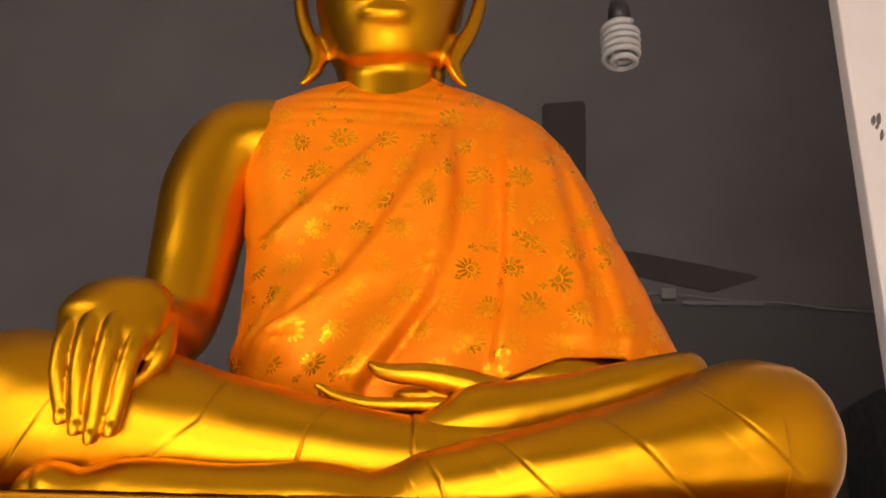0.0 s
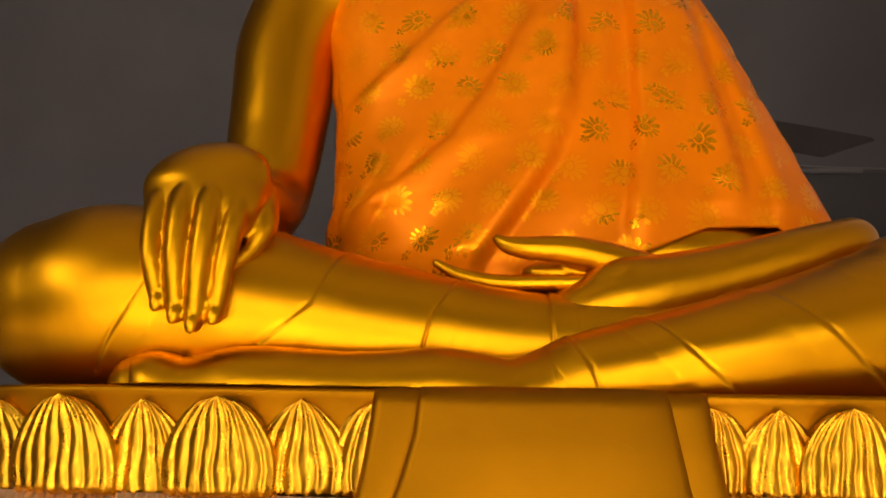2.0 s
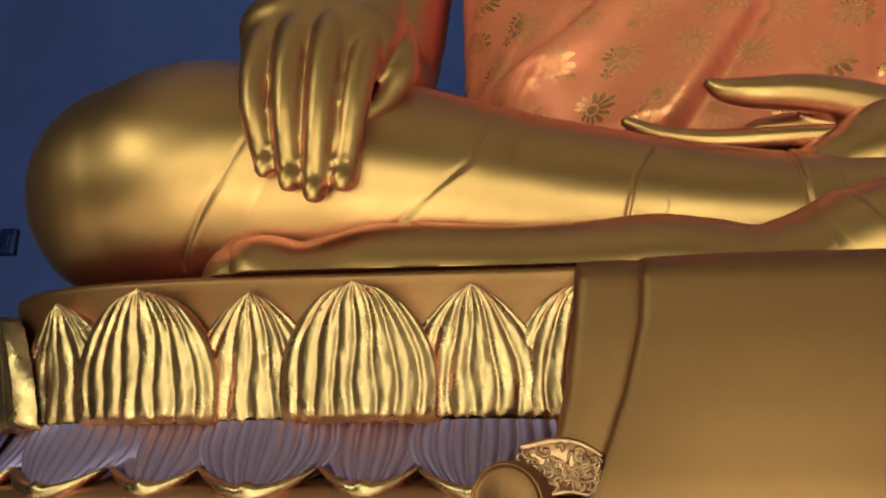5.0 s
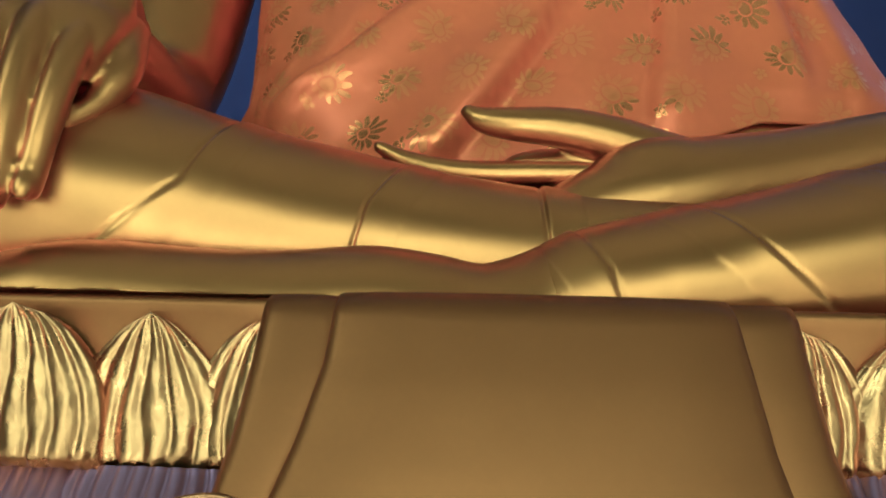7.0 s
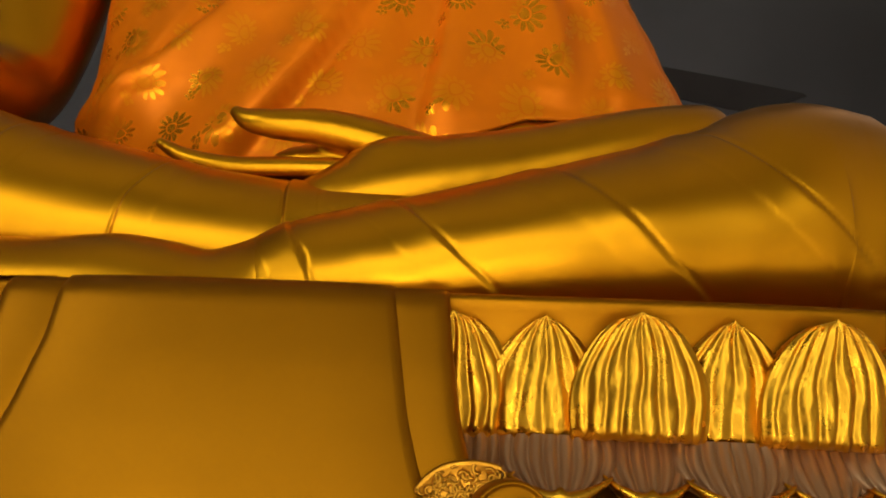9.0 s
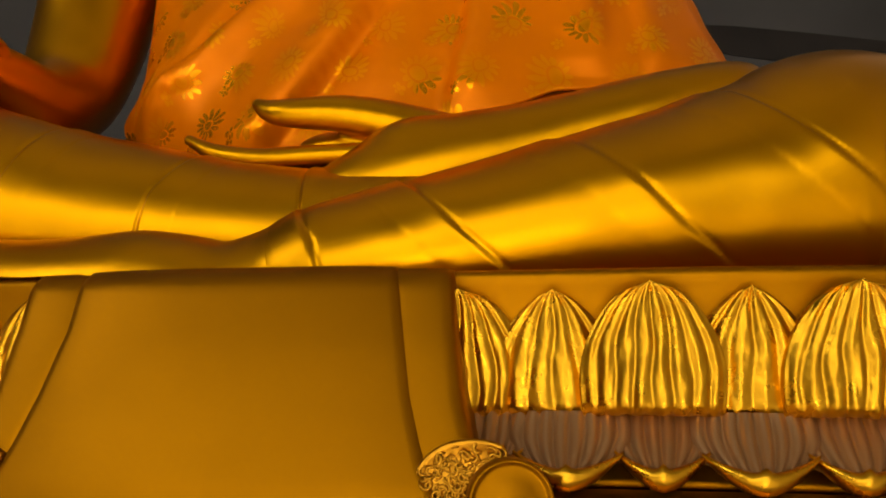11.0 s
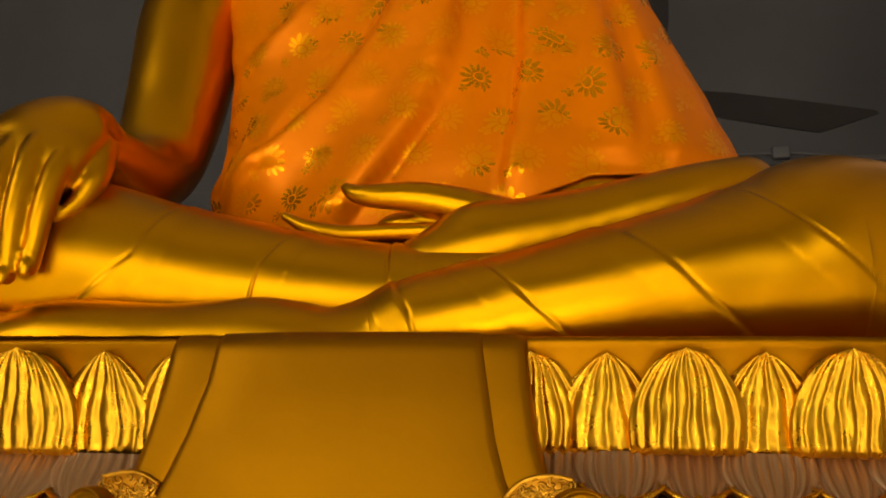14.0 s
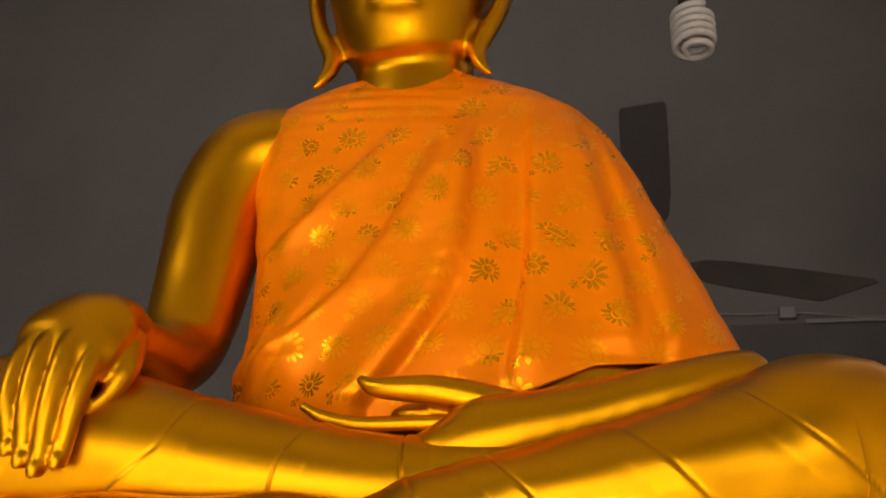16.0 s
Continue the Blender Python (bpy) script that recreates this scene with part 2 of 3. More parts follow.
    for x, z, w, h in ((1.470, 2.655, 0.008, 0.020), (1.488, 2.660, 0.009, 0.024), (1.490, 2.60, 0.007, 0.022), (1.478, 2.63, 0.006, 0.008)):
        ring = [smudge.verts.new((x + w * math.cos(a) * rng.uniform(0.7, 1.1) + 0.4 * h * math.sin(a) * 0.5, 2.2470, z + h * math.sin(a))) for a in np.linspace(0, 6.28, 13)[:-1]]
        back = [smudge.verts.new((v.co.x, 2.2495, v.co.z)) for v in ring]
        rings_to_faces(smudge, [ring, back])
    part("smudge", smudge, material("smudge_grey", (0.16, 0.14, 0.13), 0.8), ob, "dark grey scuff marks")


column()
# Thin sheet, darker than the wall, over its lower right part.
dado = box(bmesh.new(), (0.0, Y1 - 0.004, 0), (X1, Y1 + 0.002, 2.40))
thing("trim", dado, material("lower_wall_grey", (0.062, 0.060, 0.059), 0.75, 0, 0.14, 2, 0.1, 60), False, label="darker grey sheet on the lower back wall", category="dado", kind="structure")


# ---- altar and lotus pedestal ----
CX, CY, HALF_X, HALF_Y, POWER = 0.0, 1.393, 0.90, 0.45, 6.0


def plan_line(count=720):
    """Points and outward normals round the pedestal's rounded plan, by even steps from the front's middle."""
    a = np.linspace(-math.pi / 2, 1.5 * math.pi, 6001)
    c, s = np.cos(a), np.sin(a)
    x = np.sign(c) * np.abs(c) ** (2 / POWER) * HALF_X
    y = np.sign(s) * np.abs(s) ** (2 / POWER) * HALF_Y
    run = np.r_[0, np.cumsum(np.hypot(np.diff(x), np.diff(y)))]
    at = np.linspace(0, run[-1], count + 1)[:-1]
    px, py = np.interp(at, run, x), np.interp(at, run, y)
    tx, ty = np.roll(px, -1) - np.roll(px, 1), np.roll(py, -1) - np.roll(py, 1)
    n = np.hypot(tx, ty)
    return np.c_[px + CX, py + CY, ty / n, -tx / n], run[-1]


PLAN, ROUND = plan_line()


def on_plan(s, out=0.0):
    """Place and outward way at s metres along the plan (0: the front's middle, to the right positive)."""
    k = (s / ROUND) % 1 * len(PLAN)
    i, f = int(k), k - int(k)
    r = PLAN[i % len(PLAN)] * (1 - f) + PLAN[(i + 1) % len(PLAN)] * f
    return Vector((r[0] + r[2] * out, r[1] + r[3] * out, 0)), Vector((r[2], r[3], 0)).normalized()


def lathe(bm, profile, step=2):
    rings = []
    for out, z in profile:
        rings.append([bm.verts.new((p[0] + p[2] * out, p[1] + p[3] * out, z)) for p in PLAN[::step]])
    rings_to_faces(bm, rings)
    return bm


altar = bmesh.new()
box(altar, (-1.25, 0.60, 0), (1.25, 2.1, 0.62), 0.01)
thing("altar", altar, WHITE_WALL, False, label="cream painted masonry altar block under the pedestal", category="altar")

pedestal = empty("lotus_pedestal", CX, CY, 0.62, label="gilded lotus pedestal with two rows of fluted petals", category="pedestal")
part("core", lathe(bmesh.new(), [(-0.05, 1.000), (-0.008, 1.001), (-0.012, 1.008), (-0.018, 1.018), (-0.027, 1.045), (-0.03, 1.06), (-0.026, 1.08), (-0.016, 1.12), (-0.008, 1.165), (0.0, 1.188),
     (0.004, 1.195), (0.004, 1.2005), (0.0, 1.204), (-0.01, 1.205), (-0.1, 1.205)]), GOLD_SATIN_DIM, pedestal, "smooth satin gold body above the petals")
part("plinth", lathe(bmesh.new(), [(-0.03, 0.621), (0.07, 0.622), (0.075, 0.64), (0.075, 0.70), (0.055, 0.72), (0.050, 0.78), (0.042, 0.80), (0.036, 0.86), (0.033, 0.945), (0.032, 0.9545), (0.030, 0.9555),
     (0.034, 0.9575), (0.042, 0.9620), (0.0450, 0.9680), (0.042, 0.9745), (0.041, 0.9775), (0.037, 0.982), (0.034, 0.986), (0.016, 0.992), (0.0, 0.998), (-0.05, 0.999)]), GOLD_PLINTH, pedestal, "bright gold plinth with a rounded moulding")

# painted writing low on the plinth, too little of it shown to read: plain bars
for x, z in ((-0.388, 0.880), (-0.368, 0.883), (0.358, 0.894), (0.375, 0.894)):
    at, _ = on_plan(x)
    part("painted_mark", box(bmesh.new(), (at.x - 0.007, at.y - 0.0355, z), (at.x + 0.007, at.y - 0.030, z + 0.020), 0.001), BLACK, pedestal, "dark painted writing stroke", False)


def upper_petal(width, height, flutes, lift, point=False, seed=0.0):
    """Upright fluted petal with a smooth rim, its tip up; x across, y outwards, z up from its foot."""
    bm = bmesh.new()
    nu, nv = 10 * flutes, 18
    grid = []
    for j in range(nv + 1):
        v = j / nv
        w = width / 2 * ((max(0.0, 1 - v ** 2.5)) ** 0.72 if point else (max(0.0, 1 - v ** 2.9)) ** 0.52) * (0.94 + 0.06 * math.sin(math.pi * min(1, v * 1.3)))
        row = []
        for i in range(nu + 1):
            u = -1 + 2 * i / nu
            wav = u + 0.030 * math.sin(5 * u + 9 * v + seed) * (1 - u * u) + 0.02 * noise.noise(Vector((u * 6, v * 3, seed)))
            inner = 1.0 if abs(u) < 0.84 else max(0.0, (0.92 - abs(u)) / 0.08)
            rib = (abs(math.sin(math.pi * flutes / 2 * wav)) ** 0.9 - 0.35) * (0.0041 + 0.0018 * noise.noise(Vector((u * 9, v * 7, seed + 4)))) * inner * (1 - 0.6 * v ** 5)
            y = lift + 0.026 * v + 0.017 * (1 - u * u) * (1 - 0.6 * v) + rib + 0.006 * v * v + 0.0012 * noise.noise(Vector((u * 14, v * 14, seed)))
            if abs(u) > 0.985:
                y -= 0.022
            if j == 0:
                y -= 0.006
            row.append(bm.verts.new((u * w, y, v * height + 0.003 * noise.noise(Vector((u * 9, seed, 2))) * (1 - v))))
        grid.append(row)
    for a, b in zip(grid, grid[1:]):
        for k in range(nu):
            bm.faces.new((a[k], a[k + 1], b[k + 1], b[k]))
    low = [bm.verts.new((q.co.x * 0.97, lift - 0.02, 0.002)) for q in grid[0]]
    for k in range(nu):
        bm.faces.new((low[k], low[k + 1], grid[0][k + 1], grid[0][k]))
    bmesh.ops.remove_doubles(bm, verts=bm.verts[:], dist=0.0003)
    return mesh_of("petal", bm, GOLD_LEAF)


def low_skin(u, v, width, height, flutes, lift):
    """Skin of a hanging petal: full at its head, closing to a round tip, its flutes fanning out from the tip."""
    w = width / 2 * (max(0.0, 1 - (v * 0.955) ** 2.3)) ** 0.55 * (0.90 + 0.10 * math.sin(math.pi / 2 * min(1, v * 2)))
    rib = (abs(math.sin(math.pi * flutes / 2 * u)) ** 0.9 - 0.3) * 0.0062 * (1 if abs(u) < 0.88 else max(0.0, (1 - abs(u)) / 0.12)) * (1 - 0.7 * v ** 6)
    return Vector((u * w, lift + 0.050 * v ** 1.2 * (1 - 0.35 * u * u) + rib + 0.014 * (1 - u * u), -height * v * (1 - 0.10 * u * u * v)))


def petal_lip(width, height, flutes, lift):
    """The boat-shaped gold lip under a hanging petal's tip: pointed ends, a small peak in the middle."""
    bm = bmesh.new()
    rings = []
    for i in range(37):
        u = -1 + 2 * i / 36
        t = max(0.02, 1 - abs(u) ** 1.7)
        c = Vector((u * width * 0.42, lift + 0.062 - 0.016 * u * u, -height + 0.004 + 0.017 * abs(u) ** 1.8))
        peak = 0.006 * math.exp(-(u / 0.10) ** 2)
        rings.append([bm.verts.new(c + Vector(q)) for q in ((0, -0.014, 0.003), (0, -0.002, 0.003 + 0.4 * peak), (0, 0.007 * t, 0.001 + peak), (0, 0.0105 * t, -0.003 * t + 0.6 * peak), (0, 0.0085 * t, -0.010 * t), (0, 0.002 * t, -0.0165 * t), (0, -0.012, -0.0175 * t))])
    rings_to_faces(bm, rings)
    return mesh_of("petal_lip", bm, GOLD_LEAF)


def lower_petal(width, height, flutes, lift):
    """Hanging petal that spreads outwards towards its low tip; z down from its head."""
    bm = bmesh.new()
    nu, nv = 8 * flutes, 14
    grid = []
    for j in range(nv + 1):
        v = j / nv
        row = []
        for i in range(nu + 1):
            u = -1 + 2 * i / nu
            row.append(bm.verts.new(low_skin(u, v, width, height, flutes, lift)))
        grid.append(row)
    for a, b in zip(grid, grid[1:]):
        for k in range(nu):
            bm.faces.new((a[k], a[k + 1], b[k + 1], b[k]))
    return mesh_of("lower_petal", bm, GOLD_DUST_REFLECTION)


UPPER = {-1: [(upper_petal(0.168, 0.136, 8, -0.006, False, q), upper_petal(0.165, 0.134, 7, -0.026, True, q + 7)) for q in (0.3, 1.9, 3.6)],
         1: [(upper_petal(0.140, 0.120, 8, -0.006, False, q), upper_petal(0.146, 0.119, 6, -0.026, True, q + 7)) for q in (0.9, 2.7, 5.1)]}
LIP_BIG, LIP_SMALL = petal_lip(0.118, 0.062, 12, -0.022), petal_lip(0.100, 0.060, 10, -0.030)
LOW_BIG, LOW_SMALL = lower_petal(0.138, 0.064, 9, -0.022), lower_petal(0.122, 0.062, 8, -0.032)
LONG_LIP_BIG, LONG_LIP_SMALL = petal_lip(0.140, 0.072, 12, -0.022), petal_lip(0.118, 0.069, 10, -0.030)
LONG_BIG, LONG_SMALL = lower_petal(0.172, 0.074, 10, -0.022), lower_petal(0.150, 0.071, 8, -0.032)


def set_petal(me, name, s, z, tilt=0.0, back=0.0):
    p, out = on_plan(s, -back)
    ob = new(name, me)
    ob.parent = pedestal
    ob.matrix_parent_inverse = Matrix.Translation(pedestal.matrix_basis.translation).inverted()
    side = Vector((-out.y, out.x, 0))
    ob.matrix_basis = Matrix.Translation((p.x, p.y, z)) @ Matrix((( -side.x, out.x, 0, 0), (-side.y, out.y, 0, 0), (0, 0, 1, 0), (0, 0, 0, 1))) @ pose(0, 0, 0, tilt, 0, 0)


rng = random.Random(11)
for side, first, pace, foot_z, low_first, low_pace in ((-1, 0.200, 0.1145, 1.0505, 0.195, 0.1085), (1, 0.246, 0.0910, 1.0645, 0.268, 0.0830)):
    for k in range(12):
        s = side * (first + pace * k)
        set_petal(UPPER[side][k // 2 % 3][k % 2], "petal", s, foot_z + rng.uniform(-0.0015, 0.0015), rng.uniform(-1, 1), 0.020 if k == 0 else 0.0)
        s = side * (low_first + low_pace * k)
        low, lip = ((LONG_SMALL, LONG_BIG), (LONG_LIP_SMALL, LONG_LIP_BIG)) if side < 0 else ((LOW_SMALL, LOW_BIG), (LIP_SMALL, LIP_BIG))
        set_petal(low[k % 2], "lower_petal", s, foot_z + 0.004)
        set_petal(lip[k % 2], "petal_lip", s, foot_z + 0.004)


# ---- the sculpted hanging cloth over the pedestal's front ----
def strip_surface(bm, lines, z_of, y_of, thick=0.012, bow=0.0):
    """A slab between lines of x by height."""
    rows_f, rows_b = [], []
    for k, (z, x0, x1) in enumerate(lines):
        f, b = [], []
        for i in range(15):
            u = i / 14
            x = x0 + (x1 - x0) * u
            edge = min(u, 1 - u) * abs(x1 - x0)
            soft = 0.006 * (1 - min(1, edge / 0.012)) ** 2
            y = y_of(z) - bow * (1 - (2 * u - 1) ** 2) + soft
            f.append(bm.verts.new((x, y, z)))
            b.append(bm.verts.new((x, y_of(z) + thick, z)))
        rows_f.append(f)
        rows_b.append(b)
    loops = [f + b[::-1] for f, b in zip(rows_f, rows_b)]
    rings_to_faces(bm, loops)
    return bm


def ease(table):
    zs = [r[0] for r in table][::-1]
    return lambda z: [float(np.interp(z, zs, [r[k] for r in table][::-1])) for k in range(1, len(table[0]))]


def drape():
    top = empty("hanging_cloth_ornament", 0.035, 0.9, 1.2, label="sculpted gold cloth hanging over the pedestal front", category="ornament")
    y_of = lambda z: float(np.interp(z, [0.88, 0.99, 1.05, 1.12, 1.20], [0.886, 0.890, 0.897, 0.906, 0.918]))
    edges = ease([(1.205, -0.152, 0.190), (1.14, -0.158, 0.202), (1.075, -0.175, 0.214), (1.03, -0.191, 0.227), (0.99, -0.209, 0.243), (0.965, -0.223, 0.254), (0.90, -0.24, 0.264)])
    bm = bmesh.new()
    rows = []
    arc = lambda u: 0.888 + 0.085 * abs(2 * u - 1) ** 2.2
    for j in range(41):
        v = j / 40
        f, b = [], []
        for i in range(49):
            u = i / 48
            z = 1.206 + (arc(u) - 1.206) * v
            x0, x1 = edges(z)
            x = x0 + (x1 - x0) * u
            e = min(u, 1 - u) * (x1 - x0)
            y = y_of(z) - 0.010 * (1 - (2 * u - 1) ** 4) - 0.006 + 0.010 * (1 - min(1, e / 0.008)) ** 2
            y += 0.016 * max(0.0, 1 - (1.206 - z) / 0.022) ** 2
            f.append(bm.verts.new((x, y, z)))
            b.append(bm.verts.new((x, y + 0.05, z)))
        rows.append(f + b[::-1])
    back = []
    for y, z in ((1.03, 1.2125), (0.99, 1.2135), (0.966, 1.2120)):
        f = [bm.verts.new((-0.152 + 0.342 * i / 48, y, z - 0.003 * abs(i / 24 - 1) ** 6)) for i in range(49)]
        b = [bm.verts.new((q.co.x, y, z - 0.02)) for q in f]
        back.append(f + b[::-1])
    rings_to_faces(bm, back + rows)
    part("panel", bm, GOLD_SATIN_DIM, top, "plain satin gold cloth panel")
    for side in (-1, 1):
        tab = [(1.206, -0.211, -0.140), (1.14, -0.2165, -0.146), (1.075, -0.225, -0.163), (1.03, -0.235, -0.179), (0.985, -0.248, -0.197)] if side < 0 else \
              [(1.206, 0.178, 0.240), (1.14, 0.186, 0.247), (1.075, 0.195, 0.257), (1.03, 0.208, 0.270), (0.985, 0.222, 0.282)]
        look_up = ease(tab)
        lines = []
        for z in np.linspace(1.203, 0.99, 32):
            lo, hi = look_up(z)
            lines.append((z, lo, hi))
        strip = bmesh.new()
        strip_surface(strip, lines, None, lambda z: y_of(z) - 0.001 + 0.010 * max(0.0, 1 - (1.203 - z) / 0.02) ** 2, 0.060, 0.003)
        part("pleat", strip, GOLD_SATIN_DIM, top, "folded gold side pleat")
    # bossed bands with rolled ends
    rng = random.Random(3)

    def band(points, half, name):
        line = curve_through(points, 10)
        bm = bmesh.new()
        rings = []
        for i, r in enumerate(line):
            t = Vector(line[min(i + 1, len(line) - 1)][:3] - line[max(i - 1, 0)][:3]).normalized()
            across = t.cross(Vector((0, 1, 0))).normalized()
            w = half * r[3]
            prof = [(-1, 0.02), (-1, -0.004), (-0.9, -0.008), (-0.8, -0.004), (0.8, -0.004), (0.9, -0.008), (1, -0.004), (1, 0.02)]
            rings.append([bm.verts.new(Vector(r[:3]) + across * w * a + Vector((0, b, 0))) for a, b in prof])
        rings_to_faces(bm, rings)
        length = len(line)
        for k in range(int(length * 5)):
            i = rng.randrange(length)
            r = line[i]
            t = Vector(line[min(i + 1, length - 1)][:3] - line[max(i - 1, 0)][:3]).normalized()
            across = t.cross(Vector((0, 1, 0))).normalized()
            c = Vector(r[:3]) + across * half * r[3] * rng.uniform(-0.72, 0.72) + Vector((0, -0.005, 0))
            rad, start, sweep, thick = rng.uniform(0.003, 0.007), rng.uniform(0, 6.28), rng.uniform(2.2, 5.0), rng.uniform(0.0011, 0.0020)
            curl = []
            for n in range(8):
                a = start + sweep * n / 7
                spiral = rad * (1 - 0.45 * n / 7)
                way = Vector((math.cos(a), 0, math.sin(a)))
                w = thick * (0.5 + 0.5 * math.sin(math.pi * (n + 0.5) / 8))
                curl.append([bm.verts.new(c + way * (spiral + w * p) + Vector((0, -w * q, 0))) for p, q in ((-1.2, -1), (-0.7, 0.9), (0.7, 0.9), (1.2, -1))])
            rings_to_faces(bm, curl)
        part(name, bm, GOLD_HEM, top, "embossed gold hem band")

    def roll(x, y, z, rad, turn, name):
        bm = bmesh.new()
        prof = [(0, 0), (0.2, -0.0375), (0.55, -0.0350), (0.80, -0.0325), (0.87, -0.0330), (0.91, -0.0360), (0.955, -0.0365), (0.99, -0.034), (1.01, -0.028), (1.01, -0.02), (1.0, 0.03), (0.9, 0.04)]
        rings = []
        for a, d in prof[1:]:
            rings.append([bm.verts.new((a * rad * math.cos(q), d, a * rad * math.sin(q))) for q in np.linspace(0, 2 * math.pi, 33)[:-1]])
        rings_to_faces(bm, rings)
        bm.transform(pose(x, y, z, *turn))
        part(name, bm, GOLD_SATIN_DIM, top, "rolled gold cloth end")

    band([(-0.262, 0.884, 0.955, 1.0), (-0.20, 0.878, 0.927, 1.0), (-0.12, 0.874, 0.892, 1.0), (-0.03, 0.872, 0.868, 1.0), (0.03, 0.872, 0.863, 1.0), (0.11, 0.874, 0.874, 1.0), (0.19, 0.878, 0.905, 1.0), (0.245, 0.882, 0.938, 1.0), (0.282, 0.886, 0.957, 1.0)], 0.033, "lower_hem")
    band([(-0.198, 0.888, 0.998, 0.8), (-0.226, 0.885, 1.006, 1.0), (-0.262, 0.885, 1.000, 1.0)], 0.025, "side_hem")
    band([(0.236, 0.886, 0.992, 0.9), (0.254, 0.884, 1.006, 1.0), (0.276, 0.884, 1.010, 1.0), (0.296, 0.884, 1.008, 0.9)], 0.027, "side_hem")
    roll(-0.266, 0.902, 0.978, 0.035, (6, 0, -18), "rolled_end")
    roll(0.300, 0.898, 0.9865, 0.037, (6, 0, 14), "rolled_end")
    roll(-0.280, 0.890, 0.896, 0.044, (6, 0, -12), "rolled_end")
    roll(0.286, 0.890, 0.904, 0.044, (6, 0, 12), "rolled_end")


drape()


# ---- the seated statue: one mesh ----
def seam_step(seams, proud=1):
    """Overlapping folds of the thin carved robe: a narrow groove and a raised lip along lines of (x, height) points."""
    lines = [[(Vector(a), Vector(b)) for a, b in zip(line, line[1:])] for line in seams]

    def shape(p, a):
        d = 0.0032 * noise.noise(p * 7.0) + 0.0008 * noise.noise(p * 19.0)
        if p.y > 1.2:
            return d
        q = Vector((p.x, p.z))
        for segments in lines:
            near, sign = 1.0, 1.0
            for k, (m, n) in enumerate(segments):
                w = n - m
                t = (q - m).dot(w) / w.length_squared
                if k == len(segments) - 1:
                    t = max(0.0, min(1.3, t))
                else:
                    t = max(0.0, min(1.0, t))
                off = q - m - w * t
                if off.length < near:
                    near, sign = off.length, math.copysign(1.0, w.x * off.y - w.y * off.x)
            if near < 0.04:
                d -= 0.0020 * math.exp(-(near / 0.0028) ** 2)
                if sign * proud > 0:
                    d += 0.0030 * math.exp(-near / 0.022) * math.tanh(near / 0.0024)
        return d
    return shape


def statue():
    soft = bmesh.new()
    # trunk, shoulders, neck, head
    limb(soft, [(0.0, 1.42, 1.30, 0.33, 0.19), (0.0, 1.42, 1.55, 0.28, 0.165), (-0.02, 1.43, 1.80, 0.32, 0.150), (-0.04, 1.44, 2.02, 0.36, 0.135), (-0.055, 1.45, 2.12, 0.29, 0.095), (-0.062, 1.45, 2.17, 0.15, 0.085)], 10, 40, up=(0, -1, 0))
    hx = -0.086
    limb(soft, [(-0.076, 1.44, 2.12, 0.134, 0.118), (-0.077, 1.43, 2.22, 0.131, 0.115), (-0.077, 1.428, 2.275, 0.132, 0.116), (-0.078, 1.418, 2.305, 0.138, 0.130), (-0.081, 1.402, 2.34, 0.152, 0.158), (-0.084, 1.390, 2.39, 0.168, 0.180), (hx, 1.388, 2.46, 0.186, 0.194), (hx, 1.392, 2.56, 0.196, 0.20), (hx, 1.40, 2.67, 0.188, 0.19), (hx, 1.41, 2.76, 0.14, 0.14)], 10, 44, up=(0, -1, 0))
    blob(soft, (hx + 0.008, 1.240, 2.340), (0.064, 0.032, 0.030))
    blob(soft, (hx, 1.43, 2.85), (0.10, 0.10, 0.13))
    for k in (-1, 1):
        blob(soft, (hx + 0.008 + k * 0.026, 1.216, 2.382), (0.042, 0.020, 0.012), (0, k * 10, 0))
        blob(soft, (hx + 0.008 + k * 0.022, 1.210, 2.402), (0.040, 0.018, 0.010), (0, -k * 10, 0))
        limb(soft, [(hx + k * 0.220, 1.41, 2.70, 0.020, 0.045), (hx + k * 0.229, 1.39, 2.56, 0.018, 0.042), (hx + k * 0.225, 1.38, 2.47, 0.018, 0.038), (hx + k * 0.204, 1.37, 2.385, 0.019, 0.032), (hx + k * 0.167, 1.36, 2.300, 0.022, 0.026), (hx + k * 0.168, 1.352, 2.258, 0.019, 0.021), (hx + k * 0.186, 1.345, 2.222, 0.012, 0.014), (hx + k * 0.197, 1.342, 2.212, 0.008, 0.009)], 8, 16, up=(0, -1, 0))
    blob(soft, (hx, 1.195, 2.49), (0.030, 0.038, 0.06))
    blob(soft, (-0.077, 1.424, 2.284), (0.139, 0.124, 0.010), (3, 0, 0))
    # arm that reaches down over the knee
    limb(soft, [(-0.30, 1.43, 2.115, 0.10, 0.085), (-0.435, 1.42, 2.085, 0.110, 0.10), (-0.490, 1.41, 1.97, 0.107, 0.10), (-0.497, 1.40, 1.83, 0.102, 0.10), (-0.500, 1.38, 1.71, 0.095, 0.09), (-0.497, 1.34, 1.61, 0.083, 0.078), (-0.478, 1.25, 1.555, 0.068, 0.062), (-0.474, 1.14, 1.545, 0.062, 0.052), (-0.484, 1.04, 1.540, 0.070, 0.047)], 10, 32, up=(0, -1, 0.4))
